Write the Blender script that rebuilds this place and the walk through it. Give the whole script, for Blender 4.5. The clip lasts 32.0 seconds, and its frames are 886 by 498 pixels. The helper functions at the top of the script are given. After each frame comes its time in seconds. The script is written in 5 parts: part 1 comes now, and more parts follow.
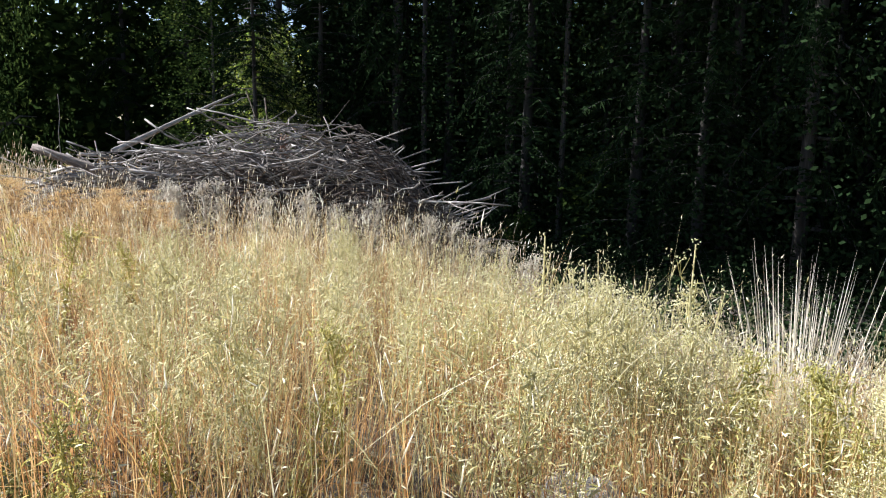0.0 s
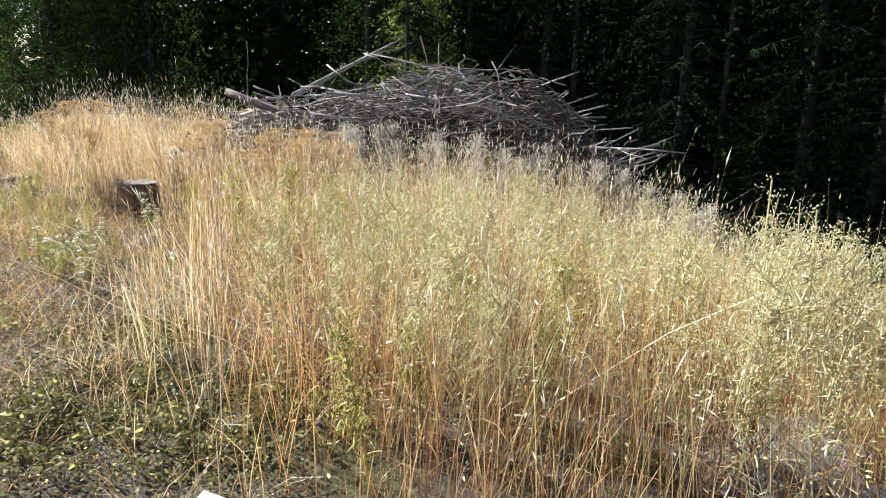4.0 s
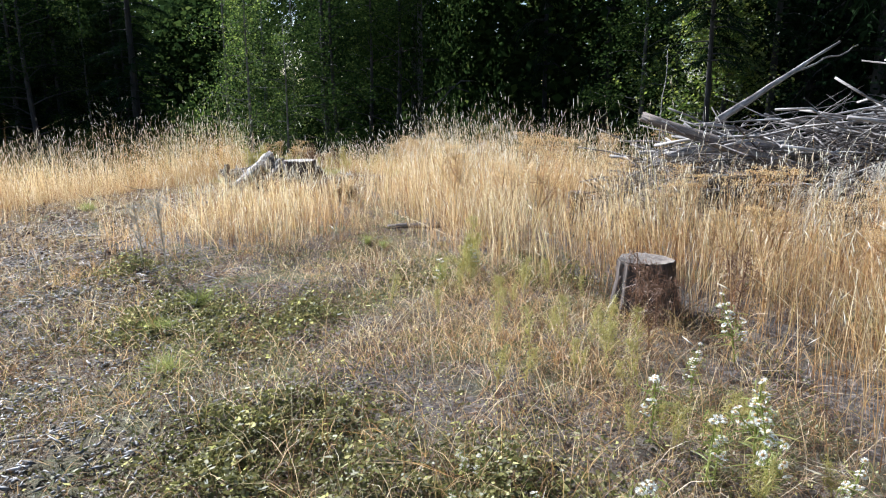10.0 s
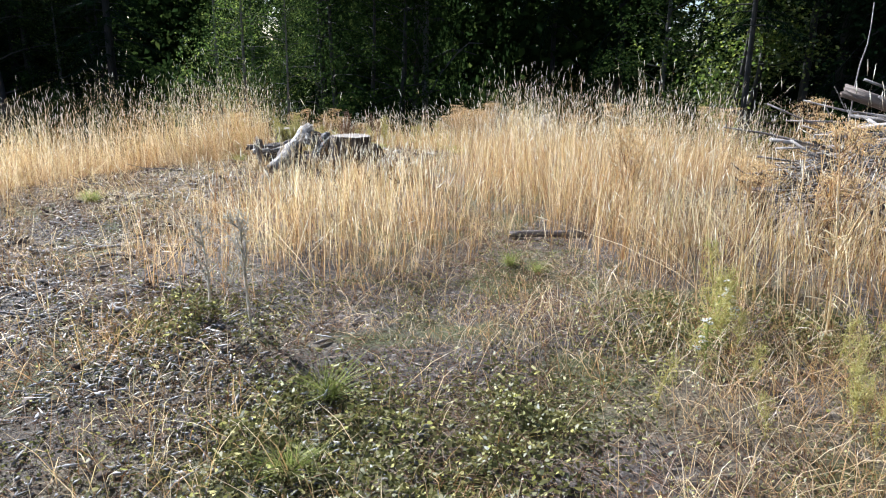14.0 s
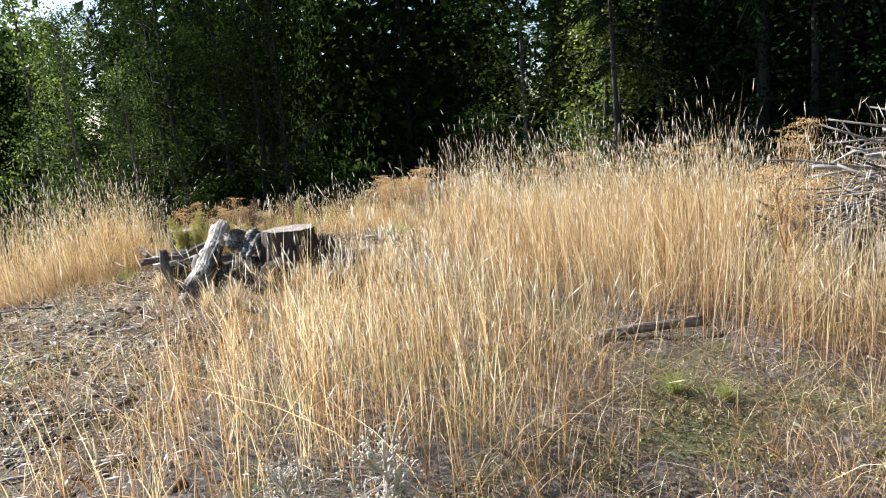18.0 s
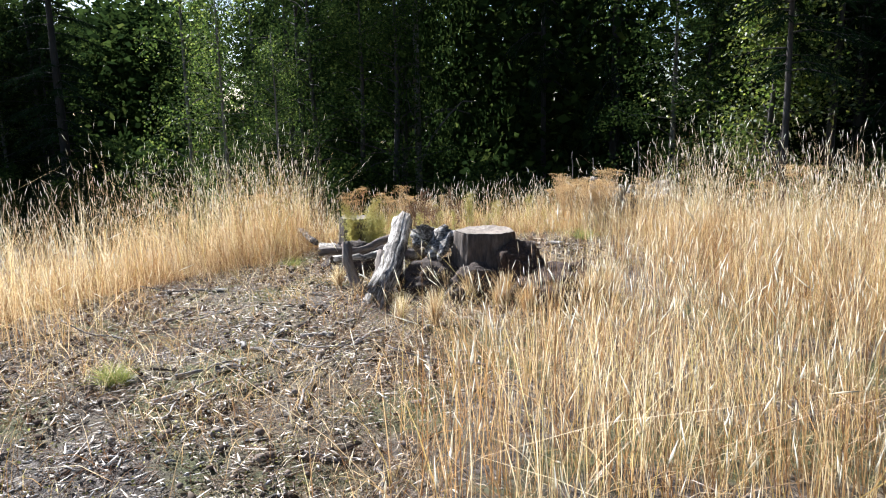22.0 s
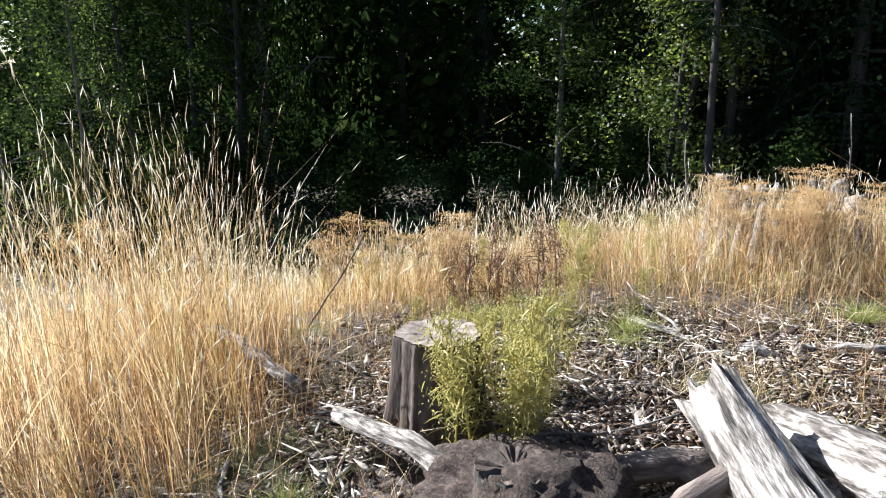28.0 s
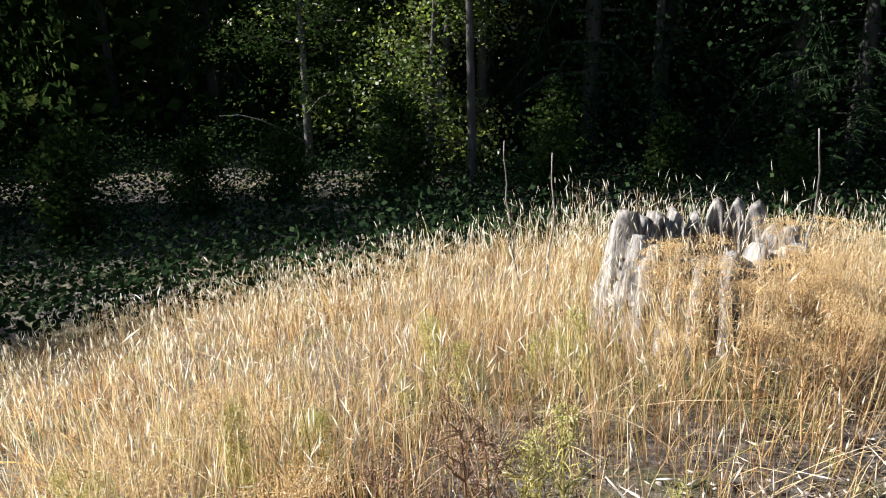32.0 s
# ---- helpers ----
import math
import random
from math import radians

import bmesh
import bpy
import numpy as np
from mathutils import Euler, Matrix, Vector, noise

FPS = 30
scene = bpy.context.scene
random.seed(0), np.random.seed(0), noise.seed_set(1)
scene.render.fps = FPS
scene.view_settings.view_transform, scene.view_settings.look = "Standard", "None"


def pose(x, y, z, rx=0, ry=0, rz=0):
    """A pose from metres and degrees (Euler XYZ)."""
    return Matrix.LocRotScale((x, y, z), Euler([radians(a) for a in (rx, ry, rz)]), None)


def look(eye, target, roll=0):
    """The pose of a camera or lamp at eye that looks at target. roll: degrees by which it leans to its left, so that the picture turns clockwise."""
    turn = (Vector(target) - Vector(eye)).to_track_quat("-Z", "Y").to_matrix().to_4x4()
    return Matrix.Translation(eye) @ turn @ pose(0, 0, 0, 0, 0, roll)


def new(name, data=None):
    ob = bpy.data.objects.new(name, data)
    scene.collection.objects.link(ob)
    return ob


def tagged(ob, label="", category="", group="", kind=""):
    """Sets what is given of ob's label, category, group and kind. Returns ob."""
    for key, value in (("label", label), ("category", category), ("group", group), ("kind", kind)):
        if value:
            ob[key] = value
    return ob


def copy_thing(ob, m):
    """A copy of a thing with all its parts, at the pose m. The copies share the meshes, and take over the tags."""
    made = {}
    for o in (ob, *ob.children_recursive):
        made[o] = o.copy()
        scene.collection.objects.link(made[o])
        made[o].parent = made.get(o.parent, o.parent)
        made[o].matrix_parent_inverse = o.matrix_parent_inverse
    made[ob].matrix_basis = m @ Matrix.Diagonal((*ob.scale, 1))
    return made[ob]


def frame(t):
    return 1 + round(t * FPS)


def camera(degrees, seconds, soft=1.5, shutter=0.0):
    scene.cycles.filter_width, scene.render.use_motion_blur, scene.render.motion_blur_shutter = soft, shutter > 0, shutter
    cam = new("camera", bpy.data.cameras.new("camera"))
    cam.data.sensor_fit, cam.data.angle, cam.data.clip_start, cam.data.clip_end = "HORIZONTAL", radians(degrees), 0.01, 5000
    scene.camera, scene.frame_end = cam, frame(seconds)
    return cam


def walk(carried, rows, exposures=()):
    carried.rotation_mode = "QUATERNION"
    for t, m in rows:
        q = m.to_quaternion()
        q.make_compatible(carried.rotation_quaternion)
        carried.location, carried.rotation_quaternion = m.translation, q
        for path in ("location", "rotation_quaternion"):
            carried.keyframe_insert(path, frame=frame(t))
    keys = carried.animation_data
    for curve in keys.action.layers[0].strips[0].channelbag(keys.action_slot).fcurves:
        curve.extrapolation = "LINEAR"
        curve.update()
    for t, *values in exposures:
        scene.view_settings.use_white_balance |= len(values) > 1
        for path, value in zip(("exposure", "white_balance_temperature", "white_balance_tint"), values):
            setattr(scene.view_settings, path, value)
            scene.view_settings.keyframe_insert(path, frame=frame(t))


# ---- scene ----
cam = camera(65.2, 32.0, 1.1)
PATH = [
    (0, (2.038, -1.17, 1.527), (3.007, 0.552, 1.218), 1.2),
    (0.5, (2.054, -1.163, 1.509), (3.168, 0.466, 1.186), 3.1),
    (1, (2.099, -1.191, 1.509), (3.358, 0.329, 1.187), 2.1),
    (1.5, (2.114, -1.186, 1.484), (3.53, 0.189, 1.167), 2.7),
    (2, (2.137, -1.197, 1.485), (3.657, 0.063, 1.166), 2.0),
    (2.5, (2.036, -1.232, 1.478), (3.566, 0.006, 1.122), 1.4),
    (3, (1.993, -1.268, 1.484), (3.283, 0.2, 1.061), 3.3),
    (3.5, (1.805, -1.21, 1.492), (2.742, 0.496, 1.031), 1.8),
    (4, (1.6, -1.171, 1.495), (2.207, 0.676, 1.032), 1.2),
    (4.5, (1.506, -0.999, 1.481), (1.856, 0.915, 1.022), 2.4),
    (6.5, (0.774, 0.216, 1.478), (0.76, 2.175, 1.079), 1.2),
    (7, (0.628, 0.496, 1.473), (0.563, 2.453, 1.066), 1.5),
    (7.5, (0.452, 0.804, 1.479), (0.485, 2.765, 1.087), 1.2),
    (8, (0.285, 1.073, 1.476), (0.354, 3.016, 1.006), 1.3),
    (8.5, (0.053, 1.321, 1.507), (0.04, 3.27, 1.059), 2.6),
    (9, (-0.288, 1.56, 1.536), (-0.192, 3.509, 1.104), 2.2),
    (9.5, (-0.517, 1.772, 1.523), (-0.402, 3.728, 1.121), 1.6),
    (10, (-0.792, 2.036, 1.567), (-0.76, 3.988, 1.133), -0.1),
    (10.5, (-1.032, 2.336, 1.586), (-0.954, 4.295, 1.186), 0.4),
    (11, (-1.219, 2.606, 1.561), (-1.162, 4.548, 1.085), 0.4),
    (11.5, (-1.37, 2.865, 1.569), (-1.412, 4.811, 1.115), 1.0),
    (12, (-1.568, 3.126, 1.534), (-1.548, 5.054, 1.002), 2.2),
    (12.5, (-1.73, 3.393, 1.545), (-1.626, 5.326, 1.043), 0.2),
    (13, (-1.909, 3.688, 1.533), (-1.86, 5.637, 1.089), 0.6),
    (13.5, (-2.06, 3.971, 1.504), (-1.956, 5.909, 1.018), 2.0),
    (14, (-2.246, 4.259, 1.52), (-2.139, 6.185, 0.991), 1.0),
    (14.5, (-2.387, 4.553, 1.501), (-2.308, 6.503, 1.058), 1.1),
    (15, (-2.569, 4.816, 1.481), (-2.41, 6.763, 1.049), 2.0),
    (15.5, (-2.766, 5.029, 1.48), (-2.685, 6.973, 1.017), -0.3),
    (18, (-3.379, 6.378, 1.447), (-2.848, 8.273, 1.088), -5.1),
    (18.5, (-3.466, 6.515, 1.432), (-2.686, 8.317, 1.051), -3.6),
    (19, (-3.441, 6.693, 1.447), (-2.425, 8.379, 1.093), -3.8),
    (19.5, (-3.492, 6.765, 1.468), (-2.171, 8.217, 1.082), -2.4),
    (20, (-3.645, 6.795, 1.517), (-2.279, 8.205, 1.136), -3.1),
    (20.5, (-3.889, 6.797, 1.461), (-2.79, 8.418, 1.057), -2.6),
    (21, (-4.002, 7.016, 1.525), (-3.346, 8.867, 1.147), -2.8),
    (21.5, (-4.011, 7.275, 1.511), (-3.721, 9.218, 1.138), -2.1),
    (22, (-4.101, 7.547, 1.496), (-3.862, 9.498, 1.129), -1.2),
    (22.5, (-4.287, 7.776, 1.5), (-3.95, 9.716, 1.147), -2.5),
    (23, (-4.378, 8.121, 1.488), (-3.935, 10.039, 1.138), -3.2),
    (23.5, (-4.495, 8.511, 1.506), (-3.997, 10.42, 1.179), -1.9),
    (24, (-4.698, 8.981, 1.511), (-3.961, 10.807, 1.156), -1.7),
    (24.5, (-4.884, 9.303, 1.42), (-4.187, 11.152, 1.116), -0.9),
    (25, (-4.927, 9.791, 1.414), (-4.178, 11.605, 1.031), 0.6),
    (25.5, (-5.008, 10.288, 1.444), (-4.292, 12.128, 1.125), -0.3),
    (27.5, (-4.969, 12.349, 1.456), (-4.270, 14.184, 1.075), -0.5),
    (28, (-5.127, 12.947, 1.421), (-4.381, 14.741, 0.948), -0.4),
    (28.3, (-5.183, 13.284, 1.423), (-4.373, 15.076, 1.059), -1.9),
    (28.5, (-5.236, 13.495, 1.424), (-4.439, 15.266, 0.946), -0.8),
    (29, (-5.318, 14.006, 1.440), (-4.301, 15.620, 0.841), -0.4),
    (29.5, (-5.232, 14.446, 1.427), (-4.006, 15.947, 0.933), -2.6),
    (30, (-4.964, 14.788, 1.415), (-3.588, 16.100, 0.793), -0.5),
    (30.5, (-4.750, 14.961, 1.418), (-3.120, 15.965, 0.838), 0.7),
    (31, (-4.483, 15.153, 1.481), (-3.015, 16.378, 0.894), 1.0),
    (31.5, (-4.364, 15.258, 1.573), (-3.061, 16.659, 0.991), 0.7),
    (32, (-4.237, 15.391, 1.678), (-2.909, 16.760, 1.076), -0.9),
]
walk(cam, [(t, look(eye, target, roll)) for t, eye, target, roll in PATH], [(0, 1.62, 5950, 10), (4.5, 1.62, 5950, 10), (7, 1.6, 5500, 10), (15, 1.6, 5500, 10), (18, 1.65, 5950, 10), (20, 1.65, 6100, 10), (22, 1.7, 5800, 10), (25, 1.76, 5700, 10), (28, 1.76, 5800, 10), (30, 1.72, 6200, 10), (32, 1.7, 6100, 10)])

# ---- light ----
SUN_YAW, SUN_UP = 38.0, 34.0
world = bpy.data.worlds.new("sky")
scene.world = world
world.use_nodes = True
wn = world.node_tree.nodes
sky = wn.new("ShaderNodeTexSky")
sky.sky_type, sky.sun_disc = "NISHITA", False
sky.sun_elevation, sky.sun_rotation = radians(SUN_UP), radians(-SUN_YAW)
wn["Background"].inputs["Strength"].default_value = 0.05
world.node_tree.links.new(sky.outputs[0], wn["Background"].inputs["Color"])
sun = new("sun", bpy.data.lights.new("sun", "SUN"))
sun.data.energy, sun.data.angle, sun.data.color = 5.0, radians(0.5), (1.0, 0.95, 0.88)
sun.matrix_world = look((0, 0, 30), (math.sin(radians(SUN_YAW)), -math.cos(radians(SUN_YAW)), 30 - math.tan(radians(SUN_UP))))

# ---- small tools ----
rng = np.random.default_rng(7)


def mesh_of(name, verts, faces, mat, smooth=False, along=None):
    """A mesh from arrays; faces is a list of integer arrays with 3 or 4 columns."""
    me = bpy.data.meshes.new(name)
    verts = np.asarray(verts, np.float32)
    counts = np.concatenate([np.full(len(f), f.shape[1]) for f in faces])
    loops = np.concatenate([f.ravel() for f in faces]).astype(np.int32)
    me.vertices.add(len(verts)), me.loops.add(len(loops)), me.polygons.add(len(counts))
    me.vertices.foreach_set("co", verts.ravel())
    me.loops.foreach_set("vertex_index", loops)
    starts = np.concatenate([[0], np.cumsum(counts)[:-1]]).astype(np.int32)
    me.polygons.foreach_set("loop_start", starts)
    if smooth:
        me.polygons.foreach_set("use_smooth", np.ones(len(counts), bool))
    if along is not None:
        me.attributes.new("along", "FLOAT", "POINT").data.foreach_set("value", np.asarray(along, np.float32))
    me.update(calc_edges=True)
    me.materials.append(mat)
    return me


def joined(bits):
    """Puts several (verts, faces, along) together."""
    vs, fs, al, n = [], [], [], 0
    for v, f, a in bits:
        vs.append(v)
        fs += [g + n for g in f]
        al.append(a)
        n += len(v)
    return np.concatenate(vs), fs, np.concatenate(al)


def part(name, data, parent, label="", m=None):
    ob = new(name, data)
    ob.parent = parent
    if m is not None:
        ob.matrix_basis = m
    return tagged(ob, label)


def ribbons(base, tip, width, sag, k=3, taper=0.25, lo=0.0, hi=1.0):
    """Narrow curved blades from base to tip; sag bends them (a vector each); they end in a point."""
    n = len(base)
    axis = tip - base
    side = np.cross(axis, rng.normal(size=(n, 3)))
    side /= np.linalg.norm(side, axis=1, keepdims=True) + 1e-9
    width = np.broadcast_to(width, (n,))[:, None] * side * 0.5
    rows, al = [], []
    for i in range(k):
        s = i / k
        mid = base + axis * s + sag * (s * s)
        w = width * (1 - (1 - taper) * s)
        rows += [mid - w, mid + w]
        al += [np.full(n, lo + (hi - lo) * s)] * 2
    rows.append(base + axis + sag)
    al.append(np.full(n, hi))
    m = 2 * k + 1
    v = np.stack(rows, 1).reshape(-1, 3)
    a = np.stack(al, 1).ravel()
    i0 = (np.arange(n) * m)[:, None]
    quads = [i0 + [2 * i, 2 * i + 1, 2 * i + 3, 2 * i + 2] for i in range(k - 1)]
    tri = i0 + [2 * k - 2, 2 * k - 1, 2 * k]
    return v, ([np.concatenate(quads)] if quads else []) + [tri], a


def spindles(foot, way, length, radius, value=1.0, sides=3):
    """Slim seed heads or buds, pointed at both ends."""
    n = len(foot)
    way = way / (np.linalg.norm(way, axis=1, keepdims=True) + 1e-9)
    length, radius = np.broadcast_to(length, (n,))[:, None], np.broadcast_to(radius, (n,))[:, None]
    p = np.cross(way, rng.normal(size=(n, 3)))
    p /= np.linalg.norm(p, axis=1, keepdims=True) + 1e-9
    q = np.cross(way, p)
    rows = [foot]
    for i in range(sides):
        c, s = math.cos(2 * math.pi * i / sides), math.sin(2 * math.pi * i / sides)
        rows.append(foot + way * length * 0.4 + (p * c + q * s) * radius)
    rows.append(foot + way * length)
    m = sides + 2
    v = np.stack(rows, 1).reshape(-1, 3)
    i0 = (np.arange(n) * m)[:, None]
    tris = [i0 + [0, 1 + (i + 1) % sides, 1 + i] for i in range(sides)] + [i0 + [m - 1, 1 + i, 1 + (i + 1) % sides] for i in range(sides)]
    return v, [np.concatenate(tris)], np.full(len(v), value)


def tube(points, radii, sides=7, rough=0.0, cap=True):
    """A bent tapering stick, with uneven sides."""
    pts, radii = np.asarray(points, float), np.asarray(radii, float)
    rows = []
    t = np.gradient(pts, axis=0)
    t /= np.linalg.norm(t, axis=1, keepdims=True) + 1e-9
    groove = rng.normal(size=sides)
    ref = np.array([0.0, 0, 1]) if abs(t[0, 2]) < 0.8 else np.array([1.0, 0, 0])
    for c, d, r in zip(pts, t, radii):
        p = np.cross(d, ref)
        p /= np.linalg.norm(p) + 1e-9
        q = np.cross(d, p)
        ang = np.arange(sides) * 2 * np.pi / sides
        rr = r * (1 + rough * (groove + 0.35 * rng.normal(size=sides)))
        rows.append(c + rr[:, None] * (np.cos(ang)[:, None] * p + np.sin(ang)[:, None] * q))
    v = np.concatenate(rows)
    quads = []
    for i in range(len(pts) - 1):
        for j in range(sides):
            a, b = i * sides + j, i * sides + (j + 1) % sides
            quads.append((a, b, b + sides, a + sides))
    f = [np.array(quads)]
    if cap:
        v = np.concatenate([v, pts[:1], pts[-1:]])
        e, last = len(v) - 2, (len(pts) - 1) * sides
        f.append(np.array([(e, (j + 1) % sides, j) for j in range(sides)] + [(e + 1, last + j, last + (j + 1) % sides) for j in range(sides)]))
    return v, f, np.zeros(len(v))


def inside(poly, x, y):
    """Which of the places lie in the outline."""
    hit = np.zeros(len(x), bool)
    for (x0, y0), (x1, y1) in zip(poly, poly[1:] + poly[:1]):
        if y0 != y1:
            hit ^= ((y0 > y) != (y1 > y)) & (x < (x1 - x0) * (y - y0) / (y1 - y0) + x0)
    return hit


WAVES = [(rng.uniform(0, 6.3), rng.uniform(0, 6.3)) for _ in range(12)]


def wave(x, y, size, seed=0):
    """Smooth uneven variation, about -1 to 1."""
    out = 0.0
    for n in range(5):
        a, b = WAVES[(n + seed) % 12]
        k = (1 + 0.45 * n) / size
        out = out + np.sin(k * (x * math.cos(a + n) + y * math.sin(a + n)) * 2.4 + b + seed) / (1 + 0.4 * n)
    return out / 2.2


def slope(u, rate):
    return rate * np.log1p(np.exp(np.clip(u * 1.5, -30, 30))) / 1.5


def height(x, y):
    """The lie of the land: a level bench that falls away towards the woods, with a gully on its right."""
    x, y = np.asarray(x, float), np.asarray(y, float)
    fall = np.maximum(slope(0.8 * x + 0.6 * y - 10.7, 0.35), slope(-0.78 * (x + 7) + 0.62 * (y - 13.5), 0.33))
    fall = np.maximum(fall, slope(y - 17.6 - 0.08 * x, 0.36))
    s, w = 0.86 * (x - 2.2) + 0.51 * (y + 1.3), -0.51 * (x - 2.2) + 0.86 * (y + 1.3)
    wide = np.where(w > 0, 2.2 + 0.22 * np.clip(s, 0, 30), 2.0 + 0.1 * np.clip(s, 0, 30))
    fall = fall + slope(s - 3.2, 0.42) * np.exp(-((w / wide) ** 2))
    fall = 3.0 * np.tanh(fall / 3.0)
    return -fall + 0.05 * wave(x, y, 3.0, 1) + 0.022 * wave(x, y, 0.45, 4)


# ---- materials ----
def material(name, build):
    mat = bpy.data.materials.new(name)
    mat.use_nodes = True
    nodes, links = mat.node_tree.nodes, mat.node_tree.links
    nodes.remove(nodes["Principled BSDF"])
    build(nodes, links, nodes["Material Output"])
    return mat


def ramp(nodes, links, fac, stops):
    r = nodes.new("ShaderNodeValToRGB")
    while len(r.color_ramp.elements) < len(stops):
        r.color_ramp.elements.new(0.5)
    for e, (p, c) in zip(r.color_ramp.elements, stops):
        e.position, e.color = p, (*c, 1)
    links.new(fac, r.inputs[0])
    return r.outputs[0]


def noise_of(nodes, links, scale, detail=4.0, rough=0.55, stretch=None, world=False):
    t = nodes.new("ShaderNodeTexNoise")
    t.inputs["Scale"].default_value, t.inputs["Detail"].default_value, t.inputs["Roughness"].default_value = scale, detail, rough
    if world:
        src = nodes.new("ShaderNodeNewGeometry").outputs["Position"]
    else:
        src = nodes.new("ShaderNodeTexCoord").outputs["Object"]
    if stretch:
        mp = nodes.new("ShaderNodeMapping")
        mp.inputs["Scale"].default_value = stretch
        links.new(src, mp.inputs[0])
        src = mp.outputs[0]
    links.new(src, t.inputs["Vector"])
    return t.outputs["Fac"]


def mixed(nodes, links, fac, a, b, mode="MIX"):
    m = nodes.new("ShaderNodeMix")
    m.data_type, m.blend_type = "RGBA", mode
    for socket, value in ((m.inputs[0], fac), (m.inputs[6], a), (m.inputs[7], b)):
        if isinstance(value, (int, float)):
            socket.default_value = value
        elif isinstance(value, tuple):
            socket.default_value = (*value, 1)
        else:
            links.new(value, socket)
    return m.outputs[2]


def blade_material(name, stops, along_stops, through_light=0.4, patch=((1, 1, 1), (1, 1, 1)), gloss=0.03, spread=1.4):
    """Leaves and stalks: colour varies piece by piece, along each piece and from patch to patch; light shines through."""

    def build(nodes, links, out):
        island = nodes.new("ShaderNodeNewGeometry").outputs["Random Per Island"]
        col = ramp(nodes, links, island, stops)
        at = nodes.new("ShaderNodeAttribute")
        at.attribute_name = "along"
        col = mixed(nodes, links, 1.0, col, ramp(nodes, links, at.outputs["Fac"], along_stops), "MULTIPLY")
        big = ramp(nodes, links, noise_of(nodes, links, 1 / spread, 3, 0.6, world=True), [(0.38, patch[0]), (0.62, patch[1])])
        col = mixed(nodes, links, 1.0, col, big, "MULTIPLY")
        d, t, g = nodes.new("ShaderNodeBsdfDiffuse"), nodes.new("ShaderNodeBsdfTranslucent"), nodes.new("ShaderNodeBsdfGlossy")
        g.inputs["Roughness"].default_value = 0.5
        links.new(col, d.inputs[0]), links.new(col, t.inputs[0])
        a, b = nodes.new("ShaderNodeMixShader"), nodes.new("ShaderNodeMixShader")
        a.inputs[0].default_value, b.inputs[0].default_value = through_light, gloss
        links.new(d.outputs[0], a.inputs[1]), links.new(t.outputs[0], a.inputs[2])
        links.new(a.outputs[0], b.inputs[1]), links.new(g.outputs[0], b.inputs[2])
        links.new(b.outputs[0], out.inputs[0])

    return material(name, build)


def solid_material(name, stops, scale, stretch=None, bump=0.4, rough=0.85, fine=4.0, by_object=0.0):
    """Wood, bark, stone and earth: mottled at two scales with relief."""

    def build(nodes, links, out):
        p = nodes.new("ShaderNodeBsdfPrincipled")
        n1 = noise_of(nodes, links, scale, 6, 0.65, stretch)
        n2 = noise_of(nodes, links, scale * fine, 5, 0.7, stretch)
        mx = nodes.new("ShaderNodeMath")
        mx.operation = "ADD"
        h1 = nodes.new("ShaderNodeMath")
        h1.operation = "MULTIPLY"
        h1.inputs[1].default_value = 0.5
        links.new(n2, h1.inputs[0])
        h2 = nodes.new("ShaderNodeMath")
        h2.operation = "MULTIPLY"
        h2.inputs[1].default_value = 0.5
        links.new(n1, h2.inputs[0])
        links.new(h1.outputs[0], mx.inputs[0]), links.new(h2.outputs[0], mx.inputs[1])
        col = ramp(nodes, links, mx.outputs[0], stops)
        if by_object:
            hs = nodes.new("ShaderNodeHueSaturation")
            info = nodes.new("ShaderNodeObjectInfo")
            mr = nodes.new("ShaderNodeMapRange")
            mr.inputs[3].default_value, mr.inputs[4].default_value = 1 - by_object, 1 + by_object
            links.new(info.outputs["Random"], mr.inputs[0]), links.new(mr.outputs[0], hs.inputs["Value"]), links.new(col, hs.inputs["Color"])
            col = hs.outputs[0]
        links.new(col, p.inputs["Base Color"])
        p.inputs["Roughness"].default_value = rough
        b = nodes.new("ShaderNodeBump")
        b.inputs["Strength"].default_value, b.inputs["Distance"].default_value = bump, 0.02
        links.new(mx.outputs[0], b.inputs["Height"]), links.new(b.outputs[0], p.inputs["Normal"])
        links.new(p.outputs[0], out.inputs[0])

    return material(name, build)


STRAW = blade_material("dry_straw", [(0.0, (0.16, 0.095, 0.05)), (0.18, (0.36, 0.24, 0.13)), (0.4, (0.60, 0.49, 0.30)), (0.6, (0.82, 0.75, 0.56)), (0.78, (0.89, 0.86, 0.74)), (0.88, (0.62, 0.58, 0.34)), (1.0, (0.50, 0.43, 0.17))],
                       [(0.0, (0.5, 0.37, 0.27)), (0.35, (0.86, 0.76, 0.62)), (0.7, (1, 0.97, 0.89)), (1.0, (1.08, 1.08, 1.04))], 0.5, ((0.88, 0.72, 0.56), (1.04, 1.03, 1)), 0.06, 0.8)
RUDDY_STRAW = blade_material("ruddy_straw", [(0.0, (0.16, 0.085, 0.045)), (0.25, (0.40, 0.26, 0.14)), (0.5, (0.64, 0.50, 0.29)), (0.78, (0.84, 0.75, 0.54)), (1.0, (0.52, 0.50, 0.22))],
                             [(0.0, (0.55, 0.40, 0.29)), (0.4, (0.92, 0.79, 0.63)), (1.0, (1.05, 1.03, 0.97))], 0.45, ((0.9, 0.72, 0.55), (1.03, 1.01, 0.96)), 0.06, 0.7)
